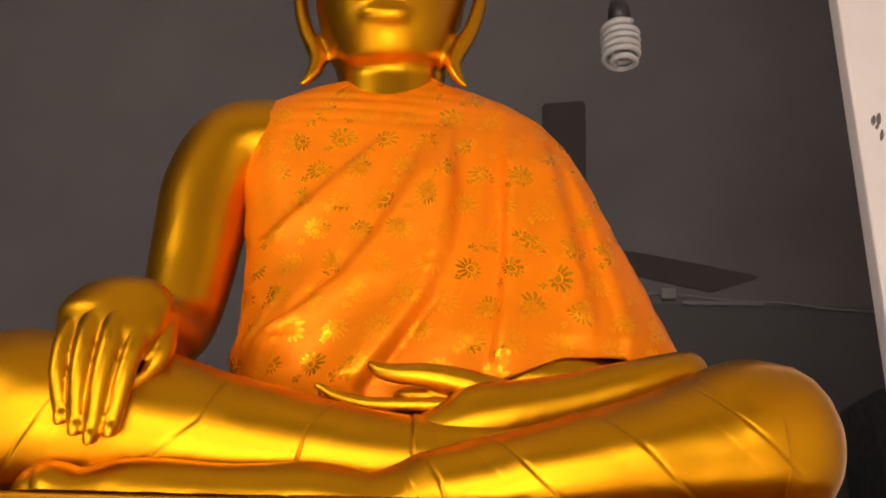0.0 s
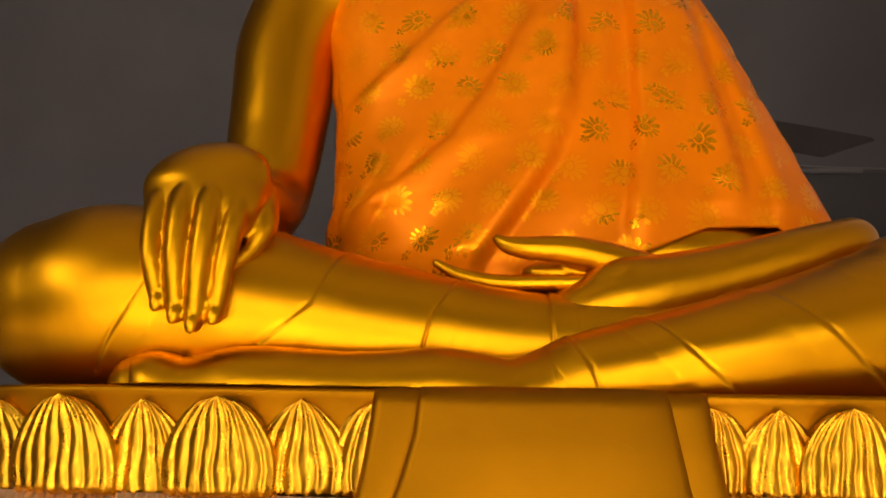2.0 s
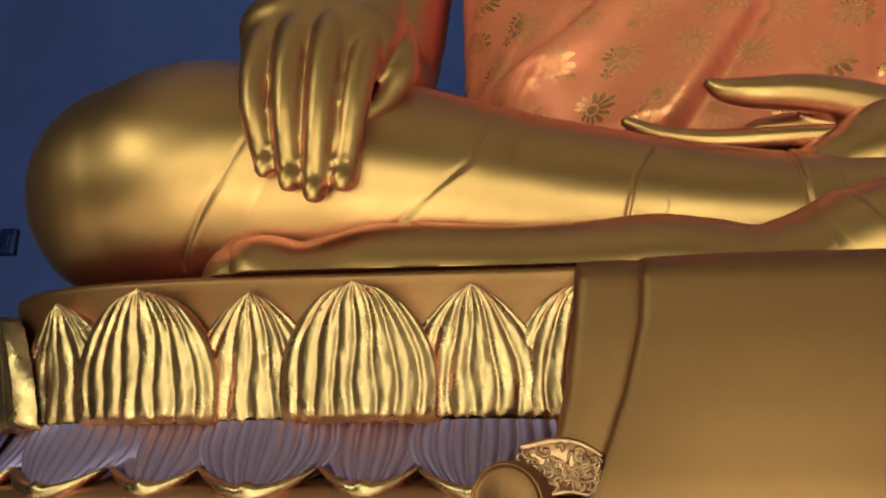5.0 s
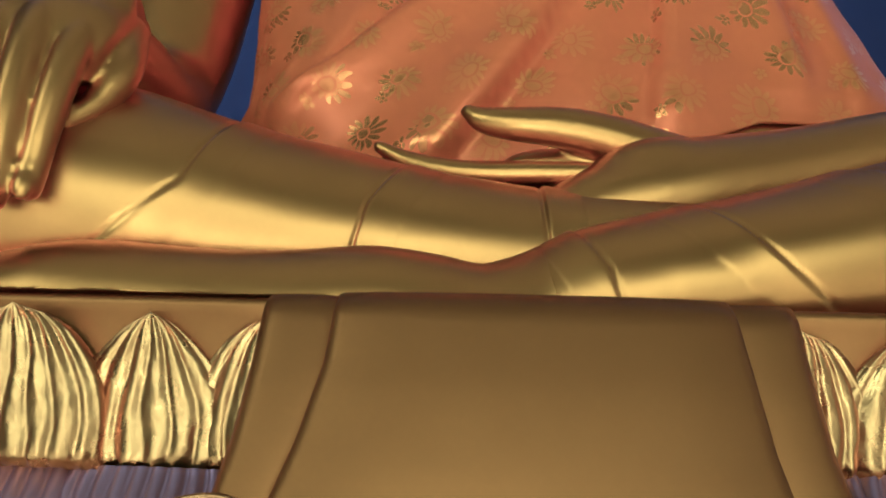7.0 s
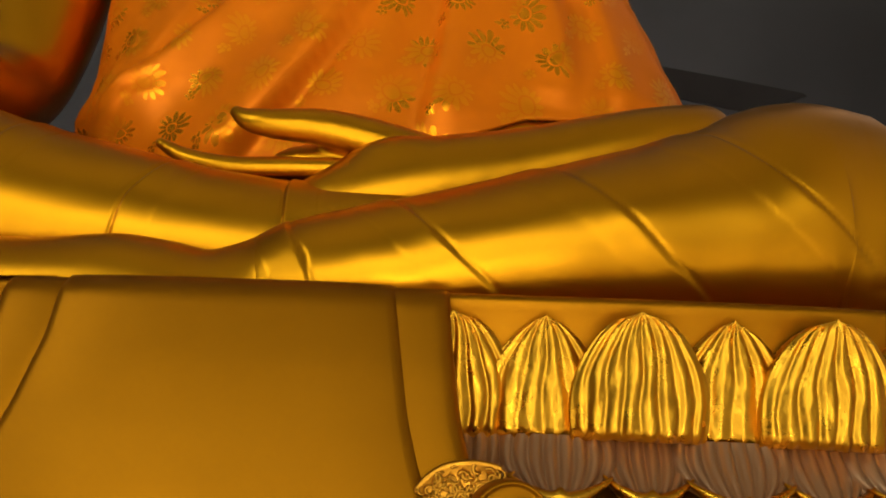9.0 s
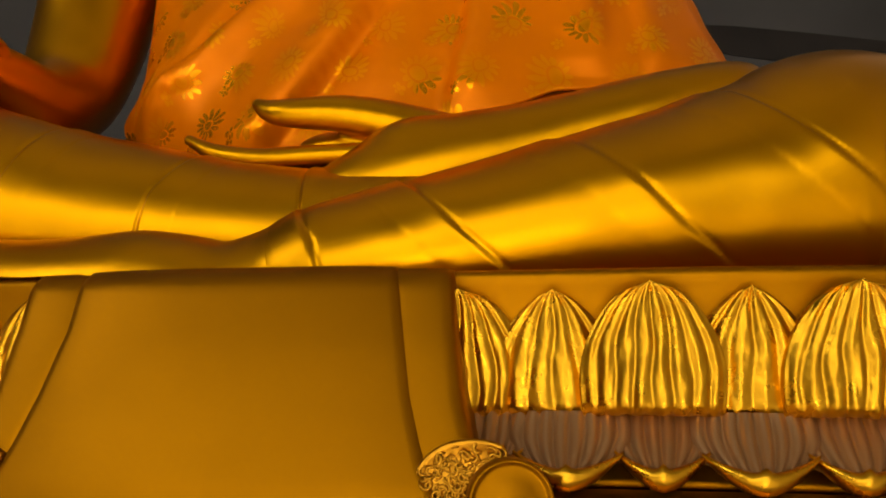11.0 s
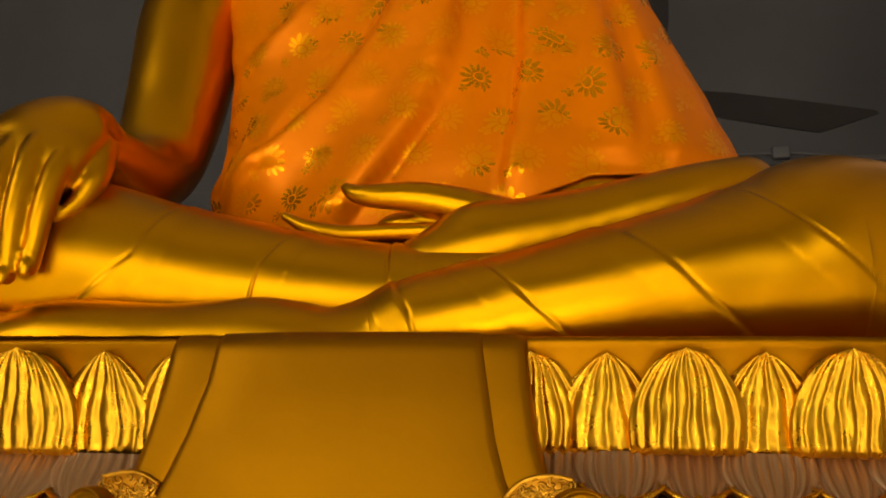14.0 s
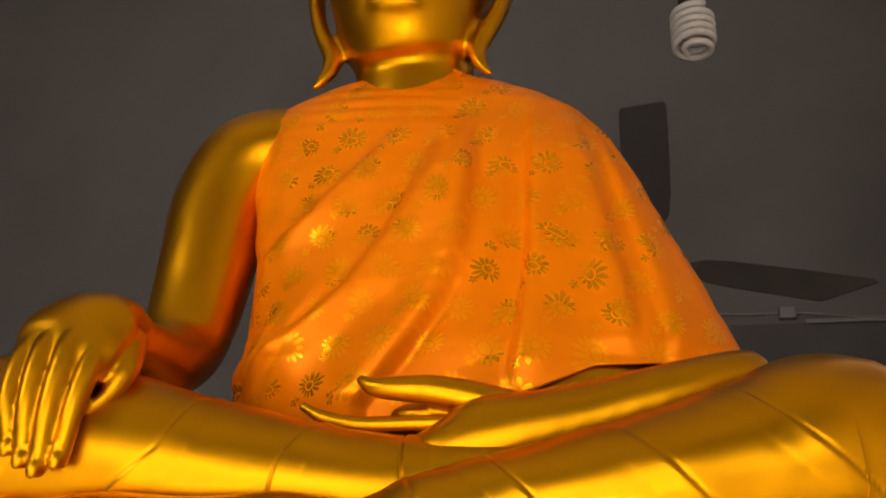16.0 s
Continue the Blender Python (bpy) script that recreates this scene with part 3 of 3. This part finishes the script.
    digits = [((-0.546, 1.010, 1.530), (-0.556, 0.960, 1.480), (-0.555, 0.941, 1.40), (-0.538, 0.945, 1.325), 0.0195, 0.0135), ((-0.510, 1.008, 1.545), (-0.516, 0.951, 1.486), (-0.516, 0.933, 1.40), (-0.508, 0.938, 1.306), 0.0200, 0.0140),
              ((-0.474, 1.008, 1.548), (-0.474, 0.949, 1.488), (-0.477, 0.931, 1.39), (-0.480, 0.936, 1.292), 0.0200, 0.0140), ((-0.438, 1.012, 1.535), (-0.434, 0.960, 1.480), (-0.441, 0.941, 1.40), (-0.451, 0.942, 1.305), 0.0190, 0.0135)]
    tips = bmesh.new()
    limb(tips, [(-0.478, 1.090, 1.553, 0.062, 0.045), (-0.488, 1.045, 1.555, 0.082, 0.048), (-0.496, 1.006, 1.538, 0.098, 0.052), (-0.496, 0.982, 1.496, 0.097, 0.046), (-0.497, 0.966, 1.455, 0.086, 0.034), (-0.497, 0.960, 1.425, 0.070, 0.018)], 10, 44)
    for root, a, b, c, r0, r1 in digits:
        limb(tips, [(*root, r0 * 0.8, r0 * 0.7), (*a, r0, r0), (*b, (r0 + r1) / 2 + 0.001, (r0 + r1) / 2 + 0.002), (*c, r1, r1)], 10, 18, up=(0, -1, 0))
        blob(tips, (c[0], c[1] - 0.011, c[2] - 0.002), (0.0110, 0.0075, 0.017), (-4, 0, 0), 14, 10)
        blob(tips, (c[0], c[1] - 0.010, c[2] + 0.017), (0.0125, 0.0065, 0.004), (0, 0, 0), 14, 8)
    limb(tips, [(-0.420, 1.02, 1.51, 0.030, 0.03), (-0.405, 0.995, 1.455, 0.023, 0.022), (-0.418, 0.985, 1.415, 0.0165, 0.0165), (-0.440, 0.972, 1.388, 0.0125, 0.0125)], 10, 18, up=(0, -1, 0))
    blob(soft, (0.155, 1.102, 1.392), (0.080, 0.050, 0.044), (0, -12, 0))
    blob(soft, (0.27, 1.31, 1.480), (0.20, 0.095, 0.095))
    # forearm and palm resting in the lap
    limb(soft, [(0.22, 1.36, 1.50, 0.10, 0.06), (0.36, 1.34, 1.49, 0.075, 0.055), (0.505, 1.27, 1.490, 0.052, 0.046), (0.548, 1.20, 1.489, 0.044, 0.043), (0.46, 1.155, 1.454, 0.050, 0.050), (0.31, 1.130, 1.405, 0.056, 0.058), (0.19, 1.110, 1.374, 0.060, 0.064), (0.11, 1.110, 1.352, 0.064, 0.056), (0.055, 1.116, 1.332, 0.060, 0.048), (-0.02, 1.128, 1.318, 0.050, 0.042)], 10, 28)
    limb(tips, [(0.23, 1.13, 1.405, 0.036, 0.036), (0.17, 1.115, 1.422, 0.031, 0.031), (0.115, 1.10, 1.436, 0.026, 0.027), (0.06, 1.088, 1.444, 0.021, 0.0235), (0.0, 1.082, 1.4455, 0.018, 0.0185), (-0.030, 1.084, 1.451, 0.014, 0.0145), (-0.046, 1.086, 1.461, 0.009, 0.009)], 10, 20)
    blob(tips, (0.075, 1.140, 1.412), (0.085, 0.038, 0.026), (0, 4, 0))
    for k, (dy, dx, r) in enumerate(((0.0, 0.0, 0.0135), (0.026, 0.006, 0.0135), (0.052, 0.014, 0.013), (0.074, 0.034, 0.012))):
        limb(tips, [(0.10, 1.095 + dy, 1.392, r + 0.003, r), (0.03, 1.090 + dy, 1.391, r, r), (-0.045 + dx, 1.092 + dy, 1.391, r, r), (-0.105 + dx, 1.098 + dy, 1.404, r * 0.88, r * 0.88), (-0.145 + dx, 1.104 + dy, 1.425, r * 0.6, r * 0.55)], 10, 16)
    soft_me = bpy.data.meshes.new("body")
    soft.to_mesh(soft_me)
    soft.free()
    body = bpy.data.objects.new("body", soft_me)
    scene.collection.objects.link(body)
    fuse = body.modifiers.new("fuse", "REMESH")
    fuse.mode, fuse.voxel_size = "VOXEL", 0.008
    relax = body.modifiers.new("relax", "SMOOTH")
    relax.factor, relax.iterations = 0.5, 12
    fused = bpy.data.meshes.new_from_object(body.evaluated_get(bpy.context.evaluated_depsgraph_get()))
    bpy.data.objects.remove(body)
    # digits, fused finer
    tip_me = bpy.data.meshes.new("tips")
    tips.to_mesh(tip_me)
    tips.free()
    digit = bpy.data.objects.new("digits", tip_me)
    scene.collection.objects.link(digit)
    fine = digit.modifiers.new("fuse", "REMESH")
    fine.mode, fine.voxel_size = "VOXEL", 0.0032
    rel = digit.modifiers.new("relax", "SMOOTH")
    rel.factor, rel.iterations = 0.5, 8
    fine_me = bpy.data.meshes.new_from_object(digit.evaluated_get(bpy.context.evaluated_depsgraph_get()))
    bpy.data.objects.remove(digit)

    bm = bmesh.new()
    bm.from_mesh(fused)
    bm.from_mesh(fine_me)
    # the leg behind, its knee under the reaching arm
    rows = [(-0.745, 1.090, 1.492, 0.140), (-0.66, 1.080, 1.508, 0.146), (-0.55, 1.086, 1.496, 0.138), (-0.45, 1.086, 1.478, 0.126), (-0.30, 1.09, 1.436, 0.107), (-0.22, 1.095, 1.419, 0.098), (-0.15, 1.10, 1.404, 0.091), (-0.07, 1.10, 1.387, 0.084), (0.03, 1.104, 1.374, 0.077), (0.12, 1.104, 1.370, 0.078), (0.20, 1.115, 1.37, 0.08), (0.28, 1.13, 1.37, 0.08)]
    limb(bm, [(x, y, (top + 1.205) / 2, wide, (top - 1.205) / 2) for x, y, top, wide in rows], 56, 170,
         seam_step([[(-0.52, 1.42), (-0.56, 1.365), (-0.589, 1.313), (-0.632, 1.25)], [(-0.272, 1.442), (-0.288, 1.420), (-0.322, 1.332), (-0.405, 1.263)], [(-0.100, 1.395), (-0.113, 1.377), (-0.142, 1.325), (-0.154, 1.275)], [(0.031, 1.38), (0.033, 1.36), (0.040, 1.29)]]))
    # the leg in front: knee, shin, ankle and foot
    rows = [(0.672, 1.125, 1.488, 0.126), (0.63, 1.118, 1.490, 0.134), (0.595, 1.108, 1.476, 0.134), (0.545, 1.095, 1.448, 0.128), (0.47, 1.075, 1.418, 0.119), (0.40, 1.058, 1.393, 0.110), (0.28, 1.035, 1.354, 0.094), (0.20, 1.022, 1.331, 0.083), (0.14, 1.012, 1.313, 0.075), (0.088, 1.005, 1.297, 0.068), (0.045, 1.0, 1.279, 0.062), (0.005, 0.996, 1.264, 0.057), (-0.03, 0.993, 1.257, 0.055), (-0.075, 0.99, 1.264, 0.056),
            (-0.118, 0.99, 1.270, 0.057), (-0.17, 0.99, 1.268, 0.057), (-0.27, 0.988, 1.264, 0.056), (-0.36, 0.987, 1.267, 0.056), (-0.42, 0.986, 1.269, 0.056), (-0.46, 0.984, 1.260, 0.054), (-0.504, 0.982, 1.251, 0.052), (-0.550, 0.980, 1.260, 0.048), (-0.572, 0.979, 1.254, 0.038)]
    foot = lambda x: float(np.interp(x, [0.02, 0.12, 0.28, 0.42], [1.138, 1.152, 1.178, 1.190]))
    limb(bm, [(x, y + 0.012 * (x < 0.05), (top + foot(x)) / 2, wide + 0.008 * (x < 0.05), (top - foot(x)) / 2) for x, y, top, wide in rows], 30, 170,
         seam_step([[(0.060, 1.285), (0.076, 1.258), (0.089, 1.238), (0.099, 1.205)], [(0.165, 1.322), (0.194, 1.298), (0.249, 1.244), (0.302, 1.200)], [(0.325, 1.366), (0.347, 1.358), (0.415, 1.304), (0.466, 1.254), (0.530, 1.208)], [(0.490, 1.420), (0.520, 1.412), (0.574, 1.365), (0.632, 1.315), (0.700, 1.258)]], -1))
    # thighs and hips behind
    limb(bm, [(-0.70, 1.18, 1.335, 0.11, 0.11), (-0.55, 1.32, 1.36, 0.15, 0.135), (-0.3, 1.45, 1.36, 0.19, 0.16)], 10, 36)
    limb(bm, [(0.63, 1.19, 1.32, 0.09, 0.10), (0.48, 1.34, 1.33, 0.14, 0.12), (0.25, 1.45, 1.35, 0.18, 0.15)], 10, 36)
    for v in bm.verts:
        v.co.z = max(v.co.z, 1.2055)
    thing("statue", bm, GOLD, label="large seated statue of smooth gold paint on a lotus pedestal", category="statue")


statue()


# ---- the brocade robe over the statue's chest and shoulder ----
# ridges down the cloth: points (x, height), reach to either side, rise
FOLDS = [(((0.075, 2.02), (0.080, 1.90), (0.070, 1.76), (0.033, 1.64), (-0.032, 1.537), (-0.095, 1.45)), 0.085, 0.012, 0.040),
         (((0.04, 2.02), (0.005, 1.91), (-0.05, 1.80), (-0.125, 1.69), (-0.235, 1.60), (-0.30, 1.56)), 0.016, 0.075, 0.022),
         (((-0.04, 2.06), (-0.12, 1.97), (-0.22, 1.87), (-0.33, 1.79)), 0.016, 0.06, 0.012),
         (((0.205, 2.08), (0.212, 1.90), (0.210, 1.75), (0.200, 1.60), (0.185, 1.50)), 0.011, 0.075, 0.028),
         (((0.28, 2.06), (0.315, 1.90), (0.345, 1.75), (0.37, 1.60)), 0.050, 0.016, 0.020),
         (((0.345, 2.00), (0.385, 1.86), (0.42, 1.72), (0.45, 1.58)), 0.012, 0.035, 0.018),
         (((-0.18, 1.72), (-0.25, 1.61), (-0.31, 1.52)), 0.05, 0.014, 0.016),
         (((-0.27, 1.66), (-0.32, 1.58), (-0.36, 1.52)), 0.03, 0.012, 0.012),
         (((0.15, 2.02), (0.145, 1.85), (0.115, 1.65), (0.08, 1.52)), 0.05, 0.020, 0.012)]


def robe():
    tab = [(1.426, -0.369, 0.545, 1.214, 1.60), (1.476, -0.368, 0.566, 1.210, 1.60), (1.569, -0.373, 0.574, 1.213, 1.60), (1.629, -0.370, 0.551, 1.224, 1.60), (1.72, -0.376, 0.513, 1.240, 1.60), (1.818, -0.385, 0.467, 1.254, 1.60), (1.954, -0.410, 0.407, 1.270, 1.60), (2.059, -0.424, 0.354, 1.286, 1.60),
           (2.135, -0.424, 0.296, 1.304, 1.59), (2.180, -0.388, 0.236, 1.324, 1.58), (2.213, -0.322, 0.168, 1.342, 1.565), (2.235, -0.255, 0.105, 1.352, 1.555), (2.251, -0.215, 0.082, 1.345, 1.55), (2.280, -0.208, 0.074, 1.325, 1.545), (2.36, -0.206, 0.072, 1.300, 1.545)]
    zs = [r[0] for r in tab]
    get = lambda z: [float(np.interp(z, zs, [r[k] for r in tab])) for k in range(1, 5)]
    bm = bmesh.new()
    uv = bm.loops.layers.uv.new("cloth")
    segs, rows = 260, 150
    flat = {}
    rings = []
    for j in range(rows + 1):
        v = j / rows
        ring = []
        for i in range(segs):
            a = -math.pi / 2 + 2 * math.pi * i / segs
            c, s = math.cos(a), math.sin(a)
            cu = math.copysign(abs(c) ** 0.84, c)
            frontness = max(0.0, -s)
            # hem: rises over the lap hand and the forearm
            x_guess = 0.10 + 0.44 * cu
            hem = float(np.interp(x_guess, [-0.36, -0.30, -0.15, -0.06, 0.10, 0.20, 0.30, 0.42, 0.44, 0.54], [1.45, 1.438, 1.425, 1.42, 1.43, 1.470, 1.520, 1.530, 1.514, 1.535])) if s < 0.2 else 1.45
            top = float(np.interp(cu, [-1, -0.6, 0.0, 0.35, 0.55, 1], [2.208, 2.222, 2.252, 2.260, 2.250, 2.208])) if s < 0 else 2.225
            z = hem + (top - hem) * v
            x0, x1, yf, yb = get(z)
            mid, half = (x0 + x1) / 2, (x1 - x0) / 2
            x = mid + half * cu
            ym, hy = (yf + yb) / 2, (yb - yf) / 2
            y = ym + hy * math.copysign(abs(s) ** 0.80, s)
            # folds: fanning down from the covered shoulder, shallow ones across the breast, one long ridge
            low = max(0.0, min(1.0, (2.12 - z) / 0.45))
            fan = math.atan2(x - 0.06, 2.45 - z)
            f = 0.0022 * low * math.sin(fan * 24 + 0.8 * math.sin(z * 7))
            for line, reach_l, reach_r, high in FOLDS:
                hi, lo = line[0][1], line[-1][1]
                if lo - 0.06 < z < hi + 0.06:
                    q = x - float(np.interp(z, [p[1] for p in line][::-1], [p[0] for p in line][::-1]))
                    q /= reach_l if q < 0 else reach_r
                    f += high * math.exp(-q * q) * min(1, (hi + 0.06 - z) / 0.16) * min(1, (z - lo + 0.06) / 0.08)
            breast = math.exp(-((z - 2.13) / 0.06) ** 2) * math.exp(-((x + 0.14) / 0.17) ** 2)
            f += 0.0026 * breast * math.sin((z + 0.10 * x) * 190)
            f += 0.010 * noise.noise(Vector((x * 5, z * 4, 0.3))) + 0.0022 * noise.noise(Vector((x * 22, z * 12, 1.7)))
            hemline = math.exp(-((x - x0) / 0.012) ** 2) * (0.006 if 1.6 < z < 2.1 else 0)
            y -= (f + hemline) * frontness ** 0.5
            if s > -0.35:
                x += f * cu * 0.7
            ragged = 0.008 * noise.noise(Vector((z * 16, cu * 2, 5.0))) * (1 - frontness) * (1 if x < 0 else 0.5)
            vert = bm.verts.new((x + ragged, y, z))
            ring.append(vert)
        for way in (1, -1):
            run, prev = ring[0].co.x, ring[0]
            for k in range(segs // 2 + (1 if way > 0 else 0)):
                q = ring[(way * k) % segs]
                run += way * math.hypot(q.co.x - prev.co.x, q.co.y - prev.co.y) * (1 if q is not prev else 0)
                flat[q], prev = (run, q.co.z * 1.04 + 0.06 * run), q
        rings.append(ring)
    rings_to_faces(bm, rings, cap=False)
    for f in bm.faces:
        us = [flat[l.vert] for l in f.loops]
        if max(u for u, _ in us) - min(u for u, _ in us) > 0.2:
            big = max(u for u, _ in us)
            us = [(u if u > 0 else u + 2 * big, w) for u, w in us]
        for l, w in zip(f.loops, us):
            l[uv].uv = w
    ob = thing("robe", bm, BROCADE, label="orange brocade satin robe with gold flowers draped over the statue", category="robe")
    solid = ob.modifiers.new("thickness", "SOLIDIFY")
    solid.thickness, solid.offset = 0.004, 1.0


robe()


# ---- fan, lamp and small fixtures ----
def wall_fan():
    cx, cy, z = 0.452, 2.47, 2.255
    fan = empty("wall_fan", cx, cy, z, label="dark brown three-blade fan at rest on a wall bracket", category="fan")
    hub = bmesh.new()
    rings = [[hub.verts.new((cx + r * math.cos(a), cy + h, z + r * math.sin(a))) for a in np.linspace(0, 2 * math.pi, 33)[:-1]] for r, h in ((0.03, -0.05), (0.06, -0.045), (0.075, -0.02), (0.075, 0.05), (0.05, 0.09), (0.025, 0.10))]
    rings_to_faces(hub, rings)
    part("motor", hub, FAN_BROWN, fan)
    arm = bmesh.new()
    box(arm, (cx - 0.02, cy + 0.08, z - 0.02), (cx + 0.02, Y1 + 0.001, z + 0.02), 0.006)
    box(arm, (cx - 0.06, Y1 - 0.012, z - 0.09), (cx + 0.06, Y1 + 0.001, z + 0.09), 0.004)
    part("bracket", arm, FAN_BROWN, fan)
    for angle, width, slant in ((90, 0.079, 0.0), (-11.5, 0.052, 0.07), (-130, 0.065, 0.03)):
        bm = bmesh.new()
        rings = []
        for x, w in ((0.06, 0.4), (0.12, 0.5), (0.16, 0.8), (0.24, 0.93), (0.45, 1.0), (0.572, 1.0), (0.582, 0.93), (0.588, 0.85)):
            rings.append([bm.verts.new((x + (slant * b if x > 0.5 else 0), d + 0.012 * b, b * w * width)) for b, d in ((-1, -0.003), (1, -0.003), (1, 0.003), (-1, 0.003))])
        rings_to_faces(bm, rings)
        bm.transform(pose(cx, cy, z, 0, -angle, 0))
        part("blade", bm, FAN_BROWN, fan, "long flat brown blade", smooth=False)


wall_fan()


def lamp():
    x, y, z = 0.600, 2.05, 2.752
    ob = empty("pendant_lamp", x, y, z, label="white spiral energy-saving bulb hanging in a black socket", category="lamp")
    bm = bmesh.new()
    path = []
    turns, r = 5.5, 0.056
    for k in range(121):
        t = k / 120
        a = 2 * math.pi * turns * t + 2.2
        rr = r * (1 if t > 0.16 else 0.42 + 0.58 * t / 0.16)
        path.append((x + rr * math.cos(a), y + rr * math.sin(a), z - 0.005 + 0.125 * max(0, t - 0.1) / 0.9))
    rings = []
    for i, p in enumerate(path):
        t = (Vector(path[min(i + 1, 120)]) - Vector(path[max(i - 1, 0)])).normalized()
        side = t.cross(Vector((0, 0, 1))).normalized()
        up = side.cross(t)
        rings.append([bm.verts.new(Vector(p) + (side * math.cos(q) + up * math.sin(q)) * 0.0105) for q in np.linspace(0, 2 * math.pi, 13)[:-1]])
    rings_to_faces(bm, rings)
    part("spiral_tube", bm, GLASS_TUBE, ob, "white spiral glass tube")

    def turned(name, prof, mat, label):
        b = bmesh.new()
        rings_to_faces(b, [[b.verts.new((x + r * math.cos(a), y + r * math.sin(a), h)) for a in np.linspace(0, 2 * math.pi, 29)[:-1]] for r, h in prof])
        part(name, b, mat, ob, label)
    turned("collar", [(0.030, z + 0.112), (0.040, z + 0.118), (0.041, z + 0.14), (0.036, z + 0.146)], GLASS_TUBE, "white plastic base")
    turned("socket", [(0.036, z + 0.146), (0.037, z + 0.19), (0.030, z + 0.22), (0.006, z + 0.235)], BLACK, "black lamp socket")
    turned("cord", [(0.0035, z + 0.233), (0.0035, H - 0.02), (0.03, H - 0.018), (0.032, H + 0.001)], BLACK, "black hanging cord")


lamp()


def cable():
    bm = bmesh.new()
    limb(bm, [(0.40, 3.440, 2.47, 0.005, 0.005), (0.80, 3.440, 2.445, 0.005, 0.005), (1.00, 3.440, 2.442, 0.005, 0.005), (1.10, 3.440, 2.436, 0.005, 0.005), (1.25, 3.440, 2.420, 0.005, 0.005), (1.50, 3.440, 2.412, 0.005, 0.005), (1.75, 3.440, 2.385, 0.005, 0.005), (2.2, 3.440, 2.37, 0.005, 0.005)], 10, 8)
    ob = thing("cable", bm, CABLE_GREY, label="thin grey electric cable clipped along the back wall", category="cable")
    part("junction_box", box(bmesh.new(), (0.965, 3.415, 2.415), (1.03, 3.4505, 2.465), 0.006), CABLE_GREY, ob, "small grey junction box")
    bar = box(bmesh.new(), (1.06, 3.43, 2.395), (1.42, 3.4505, 2.412), 0.003)
    part("conduit", bar, CABLE_GREY, ob, "short grey plastic conduit")


cable()


def speaker():
    ob = empty("loudspeaker", 1.78, 2.95, 0, label="dark cloth-covered loudspeaker box on a stand beside the wall", category="loudspeaker")
    part("cabinet", box(bmesh.new(), (1.56, 2.75, 1.35), (2.05, 3.15, 1.87), 0.05, 4), DARK_CLOTH, ob)
    part("stand", box(bmesh.new(), (1.72, 2.87, 0.0005), (1.88, 3.03, 1.352), 0.01), BLACK, ob)


speaker()
switch = empty("wall_switch", -2.48, Y1, 2.03, label="small black switch box on the grey wall", category="switch")
part("plate", box(bmesh.new(), (-2.515, Y1 - 0.03, 1.975), (-2.445, Y1 + 0.001, 2.085), 0.006), BLACK, switch)
part("rocker", box(bmesh.new(), (-2.495, Y1 - 0.036, 2.005), (-2.465, Y1 - 0.029, 2.055), 0.003), BLACK, switch)
